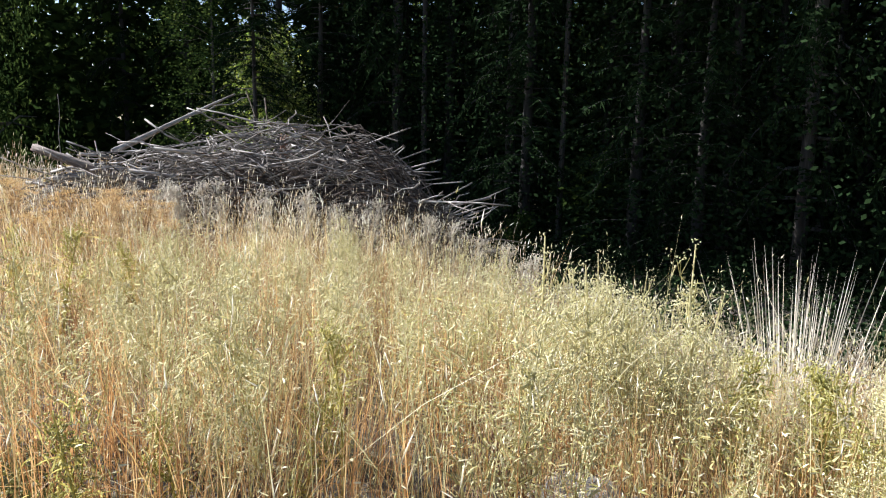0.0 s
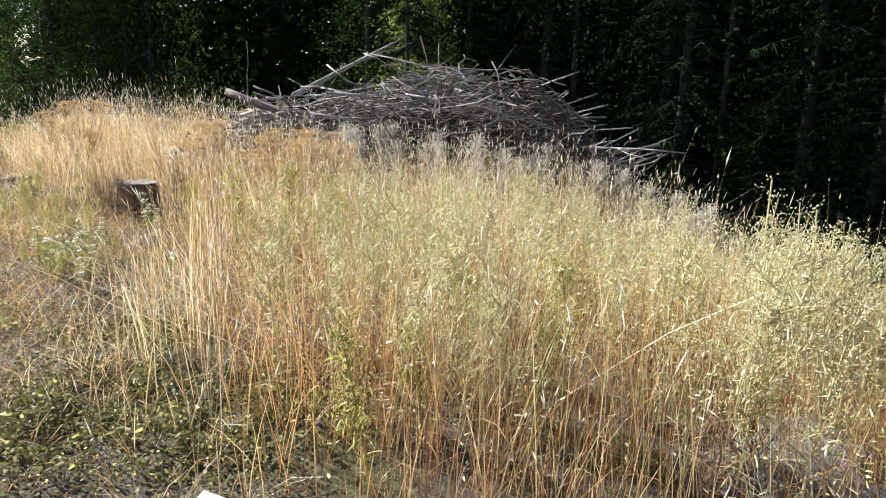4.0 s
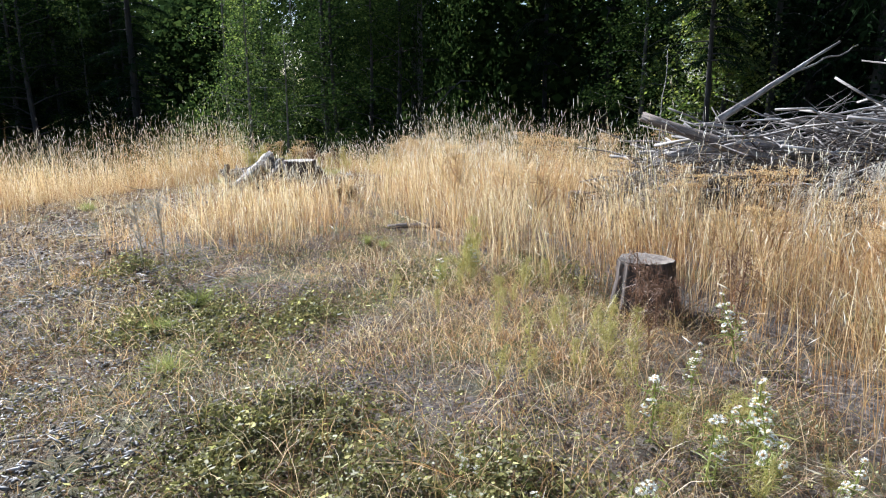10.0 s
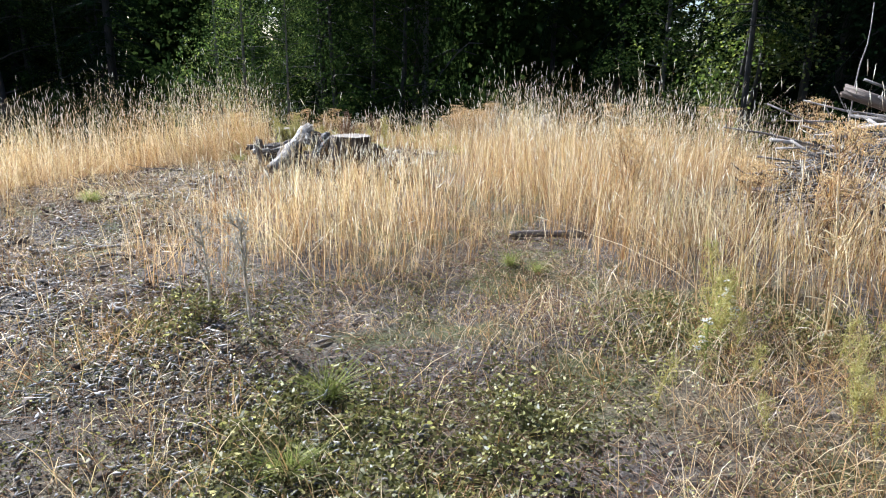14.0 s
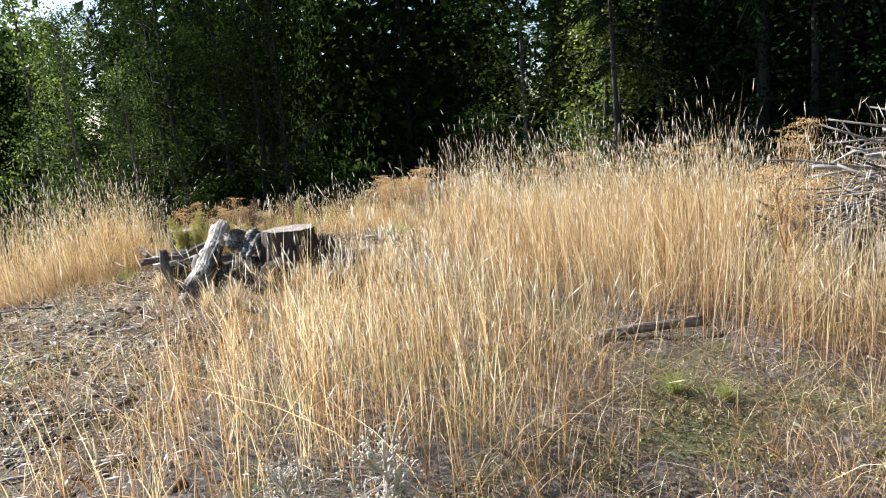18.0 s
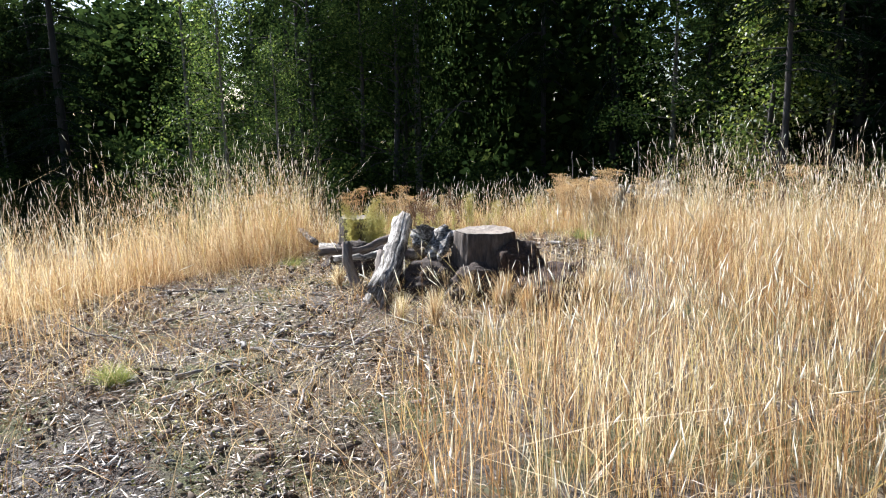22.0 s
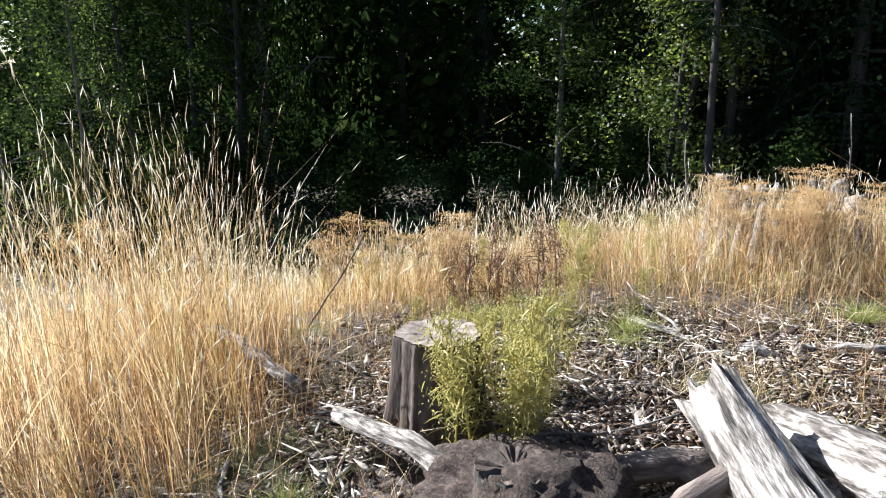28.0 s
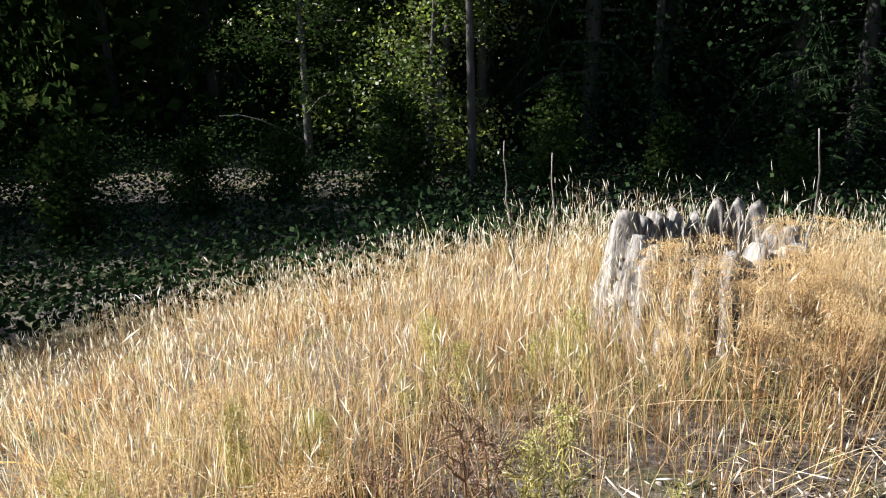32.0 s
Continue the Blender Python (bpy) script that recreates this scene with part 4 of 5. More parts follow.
for n in range(45):
    q = rng.uniform(0, 1)
    x, y = 2.9 + 1.6 * q + rng.normal() * 0.2, 10.6 - 0.6 * q + rng.normal() * 0.5
    m = pose(x - PX, y - PY, 0.55 + 0.7 * q + rng.normal() * 0.12 - H0, rng.uniform(0, 360), rng.uniform(-16, 4), -20 + 180 * (rng.uniform() < 0.25) + rng.normal() * 16)
    part("branch", BRANCHES[rng.integers(0, 16)], pile, "", m @ pose(-1.0, 0, 0))


def tangle(count, lo, hi, mat, label):
    """Thin twigs all through the heap, between two shares of its height."""
    bits = []
    for n in range(count):
        x, y = rng.uniform(0.0, 7.8), rng.uniform(6.8, 12.4)
        top = float(heap_height(x, y))
        if top < 0.1:
            continue
        share = rng.uniform(lo, hi)
        if 3.6 < x < 5.5 and y < (8.4 if mat is BARK_TWIG else 8.0) and top * share < 1.15:
            continue
        yaw, up = radians(-22) + rng.normal() * 1.3 + rng.integers(0, 2) * math.pi, rng.normal() * 0.45
        length = rng.uniform(0.4, 1.3)
        p0 = np.array([x - PX, y - PY, top * share + float(height(x, y)) - H0])
        way = np.array([math.cos(yaw), math.sin(yaw), up])
        q = np.linspace(-0.5, 0.5, 4)[:, None]
        pts = p0 + way * length * q + np.array([0, 0, -1.0]) * (q**2) * length * rng.uniform(0.0, 0.9) + rng.normal(size=(4, 3)) * 0.03
        bits.append(tube(pts, np.linspace(0.011, 0.003, 4), 4, 0, False))
    # twigs that hang down over the end
    for n in range(count // 12):
        x, y = rng.uniform(5.6, 7.1), rng.uniform(7.0, 8.6)
        top = float(heap_height(x, y)) * rng.uniform(0.6, 1.05) + 0.1
        length, a = rng.uniform(0.5, 1.1), rng.normal() * 0.6 - 0.5
        q = np.linspace(0, 1, 5)[:, None]
        pts = np.array([x - PX, y - PY, top + H(x, y) - H0]) + np.array([math.cos(a) * 0.8, math.sin(a) * 0.8, 0.15]) * length * q + np.array([0, 0, -0.9]) * length * q * q + rng.normal(size=(5, 3)) * 0.025
        bits.append(tube(pts, np.linspace(0.01, 0.003, 5), 4, 0, False))
    v, f, _ = joined(bits)
    part("twig_tangle", mesh_of("twig_tangle", v, f, mat), pile, label)["kind"] = "stuff"


def pile_shade():
    """A dark sheet added in the middle of the heap, in place of the shade there."""
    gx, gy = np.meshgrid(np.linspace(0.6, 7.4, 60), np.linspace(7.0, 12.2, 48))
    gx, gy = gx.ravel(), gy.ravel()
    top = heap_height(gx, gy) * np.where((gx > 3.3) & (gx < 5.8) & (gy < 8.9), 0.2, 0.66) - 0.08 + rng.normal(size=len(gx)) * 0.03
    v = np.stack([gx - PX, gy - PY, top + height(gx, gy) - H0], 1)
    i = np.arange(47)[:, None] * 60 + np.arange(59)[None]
    part("rotten_heart", mesh_of("rotten_heart", v, [np.stack([i, i + 1, i + 61, i + 60], -1).reshape(-1, 4)], DARK_WOOD), pile, "dark sheet standing in for shade inside the heap")


pile_shade()
H = lambda x, y: float(height(x, y))
tangle(1700, 0.72, 1.05, BARK_TWIG, "tangle of thin bare grey twigs")
# inner twigs take the dark wood colour to stand in for shade
tangle(3600, 0.0, 0.8, DARK_WOOD, "twigs inside the heap, coloured dark for shade")
tagged(pile, "large heap of bleached grey branches, logs and twigs", "brush pile")


# ---- stumps and logs ----
def stump(name, x, y, radius, tallness, label, flare=1.35, sides=84, top_mat=CUT_WOOD, side_mat=DARK_WOOD, ragged=0.002, tilt=(0, 0), lift=0.0):
    st = new(name)
    st.empty_display_size = 0.2
    st.matrix_basis = pose(x, y, float(height(x, y)) - 0.04 + lift, tilt[0], tilt[1], rng.uniform(0, 360))
    ang = np.arange(sides) * 2 * np.pi / sides
    wob = 1 + 0.08 * np.sin(3 * ang + 1) + 0.06 * np.sin(7 * ang) + 0.04 * np.sin(17 * ang + 2) + rng.normal(size=sides) * 0.028
    levels = [0, 0.12, 0.3, 0.5, 0.7, 0.85, 0.97, 1.0]
    rows = []
    for l in levels:
        r = radius * (1 + (flare - 1) * (1 - l) ** 2.5) * (1 + (wob - 1) * (1.3 - 0.7 * l) + rng.normal(size=sides) * 0.012) * (0.97 if l == 1.0 else 1)
        z = np.full(sides, l * tallness) + (rng.normal(size=sides) * ragged if l > 0.9 else 0)
        rows.append(np.stack([r * np.cos(ang), r * np.sin(ang), z], 1))
    v = np.concatenate(rows)
    q = np.array([(i * sides + j, i * sides + (j + 1) % sides, (i + 1) * sides + (j + 1) % sides, (i + 1) * sides + j) for i in range(len(levels) - 1) for j in range(sides)])
    part("bark", mesh_of("bark", v, [q], side_mat, True), st, "dark cracked bark")
    rim = rows[-1]
    cv = np.concatenate([rim * [0.99, 0.99, 1] + [0, 0, 0.003], np.stack([0.56 * radius * np.cos(ang), 0.56 * radius * np.sin(ang), rim[:, 2] - 0.004 + rng.normal(size=sides) * 0.003], 1), [[0, 0, tallness - 0.015]]])
    cq = np.array([(j, (j + 1) % sides, sides + (j + 1) % sides, sides + j) for j in range(sides)])
    ct = np.array([(sides + j, sides + (j + 1) % sides, 2 * sides) for j in range(sides)])
    part("cut_top", mesh_of("cut_top", cv, [cq, ct], top_mat, True), st, "weathered grey sawn top")
    return tagged(st, label, "tree stump")


def log(name, a, b, r0, r1, mat, label, sides=12, crook=0.02, rough=0.07, category="log", splinter=0.25):
    """A log from a to b, built along x and turned; its ends are splintered."""
    a, b = Vector(a), Vector(b)
    way = b - a
    k = 11
    s = np.linspace(0, 1, k)[:, None]
    pts = np.concatenate([s * way.length, np.zeros((k, 2))], 1) + np.cumsum(rng.normal(size=(k, 3)) * crook, 0) * (1 - s) * s * 2
    if max(r0, r1) > 0.04:
        sides = 20
    v, f, _ = tube(pts, np.linspace(r0, r1, k) * (1 + rng.normal(size=k) * 0.03), sides, rough)
    v[:sides, 0] -= np.abs(rng.normal(size=sides)) * r0 * min(splinter, 0.6)
    v[(k - 1) * sides : k * sides, 0] += np.abs(rng.normal(size=sides)) * r1 * splinter * 3
    ob = new(name, mesh_of(name, v, f, mat, True))
    ob.matrix_basis = Matrix.Translation(a) @ way.to_track_quat("X", "Z").to_matrix().to_4x4()
    return tagged(ob, label, category)


stump("tree_stump", 0.77, 6.95, 0.2, 0.44, "small dark weathered stump among dry grass and daisies")
stump("tree_stump", 0.99, 10.43, 0.1, 0.42, "small dark broken stump in the dry grass", flare=1.2, top_mat=DARK_WOOD)
stump("tree_stump", -2.97, 13.6, 0.26, 0.55, "large rotting stump with a flat sawn top", flare=1.55)
stump("tree_stump", -4.12, 15.42, 0.175, 0.49, "low stump with a pale litter-strewn sawn top among bark chips", flare=1.3)
stump("tree_stump", -4.19, 14.64, 0.12, 0.3, "dark rotten stump with a ragged top behind the fallen logs", flare=1.7, top_mat=DARK_WOOD, side_mat=BARK, ragged=0.006)

log("fallen_log", (-3.67, 14.36, 0.5), (-3.97, 13.24, 0.08), 0.085, 0.095, PALE_WOOD, "bleached white log leaning on the debris, splintered at its foot", 14, 0.016, 0.14, splinter=0.6)
log("fallen_log", (-3.3, 14.45, 0.26), (-3.53, 13.85, 0.44), 0.1, 0.092, PALE_WOOD, "short thick bleached log with a rounded end", 14, 0.012, 0.1)
log("fallen_log", (-3.72, 14.2, 0.4), (-4.45, 14.15, 0.28), 0.035, 0.04, DARK_LOG, "grey cross beam under the white log")
log("forked_stick", (-3.75, 13.72, 0.3), (-4.3, 13.85, 0.26), 0.035, 0.03, PALE_WOOD, "pale forked stick across the debris", 8, 0.03, 0.1, "stick")
log("mossy_stick", (-4.22, 13.72, 0.42), (-4.08, 13.5, 0.0), 0.04, 0.045, DARK_LOG, "dark mossy stick standing aslant", 8, 0.02, 0.1, "stick")
log("mossy_stick", (-3.9, 13.75, 0.3), (-3.98, 13.35, 0.0), 0.05, 0.05, DARK_LOG, "dark rotten stick under the white log", 8, 0.02, 0.1, "stick")
log("thin_log", (-4.53, 15.5, 0.1), (-4.12, 14.45, 0.1), 0.036, 0.044, PALE_WOOD, "thin bleached log lying on dark soil", 10, 0.03, 0.08)
log("thin_log", (-4.93, 16.8, 0.1), (-4.62, 15.9, 0.07), 0.026, 0.034, PALE_WOOD, "thin pale branch lying half hidden in the tall grass", 10, 0.03, 0.08)
log("rotten_log", (-4.08, 14.74, 0.1), (-3.5, 14.55, 0.12), 0.05, 0.06, DARK_LOG, "dark rotten log between the white ones", 10, 0.03, 0.1)
log("fallen_branch", (-1.32, 10.2, 0.03), (-0.72, 9.98, 0.08), 0.03, 0.034, DARK_LOG, "short grey-brown fallen log in the dry grass", 10, 0.008, 0.12)
log("long_branch", (-2.63, 16.08, 0.05), (-2.46, 14.95, 0.04), 0.022, 0.014, PALE_WOOD, "long thin bleached branch lying on bark litter", 7, 0.05, 0.1, "branch")
log("long_branch", (-2.42, 15.46, 0.06), (-1.78, 15.1, 0.09), 0.03, 0.018, PALE_WOOD, "curved thin pale branch on bark litter", 7, 0.08, 0.1, "branch")
log("dark_stalk", (-4.37, 16.86, 0.0), (-4.12, 16.47, 0.62), 0.006, 0.004, DARK_LOG, "thin black dead stalk leaning in the grass", 6, 0.006, 0.05, "stalk")
log("dead_stalk", (-0.55, 18.4, -0.1), (-0.62, 18.5, 0.95), 0.009, 0.004, GREY_WOOD, "thin dead sapling standing among the grass", 6, 0.02, 0.05, "stalk")
log("dead_stalk", (-0.35, 16.6, 0.0), (-0.3, 16.62, 1.16), 0.009, 0.004, GREY_WOOD, "tall pale dry stalk by the old stump", 6, 0.02, 0.05, "stalk")
log("dead_stalk", (-0.35, 18.3, -0.1), (-0.34, 18.3, 0.85), 0.009, 0.004, GREY_WOOD, "tall pale dry stalk among the grass", 6, 0.02, 0.05, "stalk")
# logs of the pile that stand out
log("heap_log", (1.82, 10.65, 1.3), (3.6, 9.3, 0.6), 0.06, 0.085, DARK_LOG, "dark weathered beam slanting down the end of the brush pile", 12, 0.008, 0.05)
log("heap_log", (2.0, 10.3, 0.85), (3.3, 10.0, 1.0), 0.05, 0.06, GREY_WOOD, "pale grey log low in the brush pile", 12, 0.02, 0.06)
log("heap_log", (2.88, 10.98, 1.25), (5.07, 12.28, 2.3), 0.05, 0.016, GREY_WOOD, "long pale broken branch sticking up out of the brush pile", 10, 0.01, 0.08)
log("heap_branch", (4.1, 11.7, 1.83), (5.3, 12.2, 2.25), 0.016, 0.006, GREY_WOOD, "long bare branch pointing out of the brush pile", 8, 0.06, 0.08, "branch")
log("heap_post", (5.2, 9.6, 0.7), (5.22, 9.6, 1.5), 0.07, 0.065, POST_RUST, "rusty orange post standing in the brush pile", 12, 0.005, 0.03, "post")
log("bare_sapling", (2.1, 11.1, 0.2), (2.16, 10.96, 2.1), 0.009, 0.004, GREY_WOOD, "thin dead pole by the brush pile", 6, 0.025, 0.05, "sapling")
for n in range(7):
    a, q = rng.uniform(-0.6, 0.6), n / 6
    log("heap_branch", (6.6 + 0.4 * q, 7.5 + 0.3 * q, 0.2), (7.2 + 0.5 * q, 7.3 + a * 0.5, 0.55 + 0.25 * rng.uniform()), 0.018, 0.006, GREY_WOOD, "bare twig at the low end of the brush pile", 5, 0.05, 0.05, "branch")


def lump(name, x, y, size, mat, label, category, rough=0.2, sink=0.1):
    bm = bmesh.new()
    bmesh.ops.create_icosphere(bm, subdivisions=5, radius=1.0)
    for v in bm.verts:
        c = v.co + Vector((x, y, 0))
        k = 1 + rough * (noise.noise(c * 1.6) + 0.7 * noise.noise(c * 3.5) + 0.4 * noise.noise(c * 9) + 0.3 * noise.noise(c * 21))
        v.co = Vector((v.co.x * size[0] * k, v.co.y * size[1] * k, v.co.z * size[2] * k))
    me = bpy.data.meshes.new(name)
    for q in bm.faces:
        q.smooth = True
    bm.to_mesh(me), bm.free()
    me.materials.append(mat)
    ob = new(name, me)
    ob.matrix_basis = pose(x, y, H(x, y) + size[2] - 2 * size[2] * sink, 0, 0, 30)
    return tagged(ob, label, category)


ROOT_SOIL = solid_material("dark_root_soil", [(0.35, (0.016, 0.011, 0.008)), (0.5, (0.05, 0.034, 0.026)), (0.65, (0.13, 0.095, 0.075))], 22.0, None, 1.0, 0.95)
ROT_RED = solid_material("red_rotten_wood", [(0.38, (0.014, 0.008, 0.006)), (0.52, (0.05, 0.027, 0.017)), (0.68, (0.17, 0.1, 0.06))], 34.0, None, 1.0, 0.95)
lump("boulder", 3.75, 0.72, (0.45, 0.34, 0.13), STONE, "grey boulder half hidden in dry grass", "rock", 0.2, 0.25)
lump("root_mound", -3.05, 13.28, (0.36, 0.2, 0.2), ROOT_SOIL, "dark rotten roots and soil against the stump", "mound", 0.26, 0.32)
lump("root_mound", -2.45, 13.02, (0.46, 0.36, 0.23), ROT_RED, "rusty dark crumbling mound of roots and rotten wood", "mound", 0.24, 0.36)
lump("root_mound", -2.72, 13.32, (0.26, 0.22, 0.3), ROT_RED, "crumbling red-brown rotten wood fallen from the stump", "mound", 0.25, 0.26)
lump("root_mound", -4.12, 14.68, (0.36, 0.38, 0.22), ROOT_SOIL, "low dark mound of rotten wood and bark", "mound", 0.26, 0.4)
lump("root_mound", -3.35, 13.65, (0.45, 0.3, 0.2), ROOT_SOIL, "dark rotten roots under the logs", "mound", 0.26, 0.38)


def root_wood(x, y, z):
    """A gnarled bleached root crown with stubs on every side."""
    crown = new("dead_wood")
    crown.empty_display_size = 0.1
    crown.matrix_basis = pose(x, y, z)
    for n in range(10):
        a = rng.uniform(0, 6.28) if n > 1 else (-0.7, 2.2)[n]
        reach = rng.uniform(0.12, 0.26) if n > 1 else 0.4
        way = np.array([math.cos(a), math.sin(a), rng.uniform(-0.35, 0.3)])
        q = np.linspace(0, 1, 7)[:, None]
        pts = way * reach * q + np.cumsum(rng.normal(size=(7, 3)) * 0.014, 0) + np.array([0, 0, -0.12]) * q * q
        v, f, _ = tube(pts, np.linspace(rng.uniform(0.05, 0.08), rng.uniform(0.012, 0.035), 7), 12, 0.16)
        part("root", mesh_of("root", v, f, PALE_WOOD, True), crown)
    return tagged(crown, "gnarled white root wood resting between log and stump", "wood")


root_wood(-3.3, 13.82, 0.44)
log("root_wood", (-3.15, 14.15, 0.34), (-2.98, 13.6, 0.3), 0.085, 0.05, PALE_WOOD, "bleached split root lying against a stump", 12, 0.05, 0.2, "wood")

board = new("board", bpy.data.meshes.new("board"))
bm = bmesh.new()
bmesh.ops.create_cube(bm, size=1.0, matrix=Matrix.Diagonal((0.4, 0.13, 0.03, 1)))
bmesh.ops.bevel(bm, geom=bm.edges[:], offset=0.004, segments=2, affect="EDGES")
bm.to_mesh(board.data), bm.free()
board.data.materials.append(BOARD_WOOD)
board.matrix_basis = pose(1.62, 0.98, H(1.62, 0.98) + 0.05, 6, 8, -35)
tagged(board, "short whitish board lying in the weeds", "board")


def jagged_stump(x, y, radius, tallness, count, label):
    """A hollow stump: one ragged shell of weathered wood round a rotten core."""
    st = new("hollow_stump")
    st.empty_display_size = 0.2
    st.matrix_basis = pose(x, y, H(x, y) - 0.05)
    m = count * 5
    ang = np.arange(m) * 2 * np.pi / m
    block = np.repeat(rng.normal(size=count), 5)
    groove = np.tile([-0.06, 0.01, 0.04, 0.03, -0.01], count) + rng.normal(size=m) * 0.012
    edge = np.tile([-0.2, -0.05, 0.0, -0.015, -0.12], count)
    top = tallness * (0.84 + 0.08 * np.sin(3 * ang + 1) + 0.05 * block + edge + rng.normal(size=m) * 0.018)
    levels = np.array([0, 0.25, 0.5, 0.75, 0.9, 1.0])
    rows = []
    for k in levels:
        rr = radius * (1.25 - 0.27 * k) * (1 + groove * (1.2 - 0.4 * k) + 0.03 * block * k) + rng.normal(size=m) * 0.004
        rows.append(np.stack([rr * np.cos(ang), rr * np.sin(ang), top * k], 1))
    for k in levels[::-1]:
        rr = radius * (1.25 - 0.27 * k) * 0.83 * (1 + groove * 0.6)
        rows.append(np.stack([rr * np.cos(ang), rr * np.sin(ang), top * k * 0.97], 1))
    q = np.array([(a * m + c, a * m + (c + 1) % m, (a + 1) * m + (c + 1) % m, (a + 1) * m + c) for a in range(len(rows) - 1) for c in range(m)])
    part("shell", mesh_of("shell", np.concatenate(rows), [q], PALE_UPRIGHT), st, "ragged weathered grey shell")
    v, f, _ = tube([[0, 0, 0], [0, 0, tallness * 0.45]], [radius * 0.95, radius * 0.8], 16, 0.08)
    part("core", mesh_of("core", v, f, DARK_WOOD, True), st, "dark rotten core")
    return tagged(st, label, "tree stump")


jagged_stump(-0.16, 17.2, 0.56, 0.76, 24, "wide old stump with jagged bleached grey edges")
jagged_stump(9.6, -0.1, 0.16, 0.75, 7, "jagged bleached stump at the field's edge")


# ---- weeds ----
def weed(name, tallness, branches, stem_mat, head_mat, kind, label, leaf=0.006, stout=1.0):
    """A branching weed: stem, side branches, leaves and heads."""
    w = new(name)
    w.empty_display_size = 0.1
    k = 7
    s = np.linspace(0, 1, k)[:, None]
    bend = rng.normal(size=2) * 0.08
    stem = np.concatenate([bend[0] * s**2 * tallness, bend[1] * s**2 * tallness, s * tallness - 0.02], 1)
    bits = [tube(stem, np.linspace(0.007, 0.003, k) * stout, 4, 0, False)]
    tips = [stem[-1]]
    for n in range(branches):
        at = rng.uniform(0.3, 0.95)
        p0 = np.array([np.interp(at, s[:, 0], stem[:, j]) for j in range(3)])
        yaw, reach = rng.uniform(0, 6.28), tallness * rng.uniform(0.15, 0.42) * (1.25 - at)
        p1 = p0 + np.array([math.cos(yaw) * 0.6, math.sin(yaw) * 0.6, rng.uniform(0.6, 1.0)]) * reach
        if kind == "umbel":
            p1[2] = max(p1[2], tallness * rng.uniform(0.86, 1.0))
        mid = (p0 + p1) / 2 + np.array([math.cos(yaw), math.sin(yaw), -0.5]) * reach * 0.12
        bits.append(tube([p0, mid, p1], [0.004 * stout, 0.003 * stout, 0.0015 * stout], 3, 0, False))
        tips.append(p1)
        for _ in range(2):
            p2 = mid + rng.normal(size=3) * reach * 0.25 + np.array([0, 0, reach * 0.3])
            bits.append(tube([mid, p2], [0.0025 * stout, 0.0012 * stout], 3, 0, False))
            if kind != "umbel":
                tips.append(p2)
    v, f, a = joined(bits)
    part("stem", mesh_of("stem", v, f, stem_mat, along=a + 0.6), w)
    tips = np.array(tips)
    m = 50
    at = rng.uniform(0.05, 0.85, m)
    b = np.stack([np.interp(at, s[:, 0], stem[:, j]) for j in range(3)], 1)
    out = rng.normal(size=(m, 3)) * [0.06, 0.06, 0.03] + [0, 0, 0.02]
    extra = np.repeat(tips, 3, 0) * rng.uniform(0.85, 1.0, (len(tips) * 3, 1)) + rng.normal(size=(len(tips) * 3, 3)) * 0.03
    b = np.concatenate([b, extra])
    out = np.concatenate([out, rng.normal(size=extra.shape) * [0.022, 0.022, 0.016]])
    m = len(b)
    v, f, a = ribbons(b, b + out, leaf, np.zeros((m, 3)) + [0, 0, -0.03], 3, 0.8)
    part("foliage", mesh_of("foliage", v, f, stem_mat, along=a), w, "narrow withered leaves")
    if kind == "umbel":
        rep = 44
        p = np.repeat(tips, rep, 0) + rng.normal(size=(len(tips) * rep, 3)) * [0.045, 0.045, 0.009]
        way = np.tile([0, 0, 1.0], (len(p), 1)) + rng.normal(size=p.shape) * 0.4
        v, f, a = spindles(p, way, 0.013, 0.003, 1.0, 3)
    elif kind == "bud":
        p = np.repeat(tips, 6, 0) + rng.normal(size=(len(tips) * 6, 3)) * 0.02
        v, f, a = spindles(p, rng.normal(size=p.shape) + [0, 0, 1.0], 0.014, 0.0036, 1.0, 4)
    else:
        face = np.array([0, 0, 1.0]) + rng.normal(size=tips.shape) * 0.35
        face /= np.linalg.norm(face, axis=1, keepdims=True)
        e1 = np.cross(face, [1.0, 0.2, 0])
        e1 /= np.linalg.norm(e1, axis=1, keepdims=True)
        e2, turn = np.cross(face, e1), np.tile(np.arange(13) * 2 * np.pi / 13, len(tips))[:, None]
        way = np.repeat(e1, 13, 0) * np.cos(turn) + np.repeat(e2, 13, 0) * np.sin(turn)
        p = np.repeat(tips, 13, 0)
        v, f, a = ribbons(p + way * 0.005, p + way * 0.023, 0.008, np.repeat(face, 13, 0) * -0.002, 2, 1.0)
        dv, df, da = spindles(tips - face * 0.002, face, 0.01, 0.0085, 1.0, 6)
        part("flower_centre", mesh_of("flower_centre", dv, df, RUST, along=da), w, "yellow flower discs")
    part("flowering_top", mesh_of("flowering_top", v, f, head_mat, along=a), w, {"umbel": "dry rusty seed heads", "bud": "small pale buds", "daisy": "white petals"}[kind])["kind"] = "stuff"
    return tagged(w, label, "weed")


UMBELS = [weed("umbel_plant", h, b, STRAW, RUST, "umbel", "dried rust-brown weed with flat-topped seed heads") for h, b in ((1.25, 14), (1.05, 18), (0.95, 12))]
PALE = [weed("tall_weed", h, b, PALE_WEED, PALE_WEED, "bud", "pale grey-green tall weed with small buds") for h, b in ((1.2, 16), (1.05, 20), (0.95, 14), (0.85, 18))]
DAISY = [weed("daisy", h, b, GREEN_WEED, PETAL, "daisy", "white daisies on thin green stems") for h, b in ((0.5, 6), (0.42, 4))]
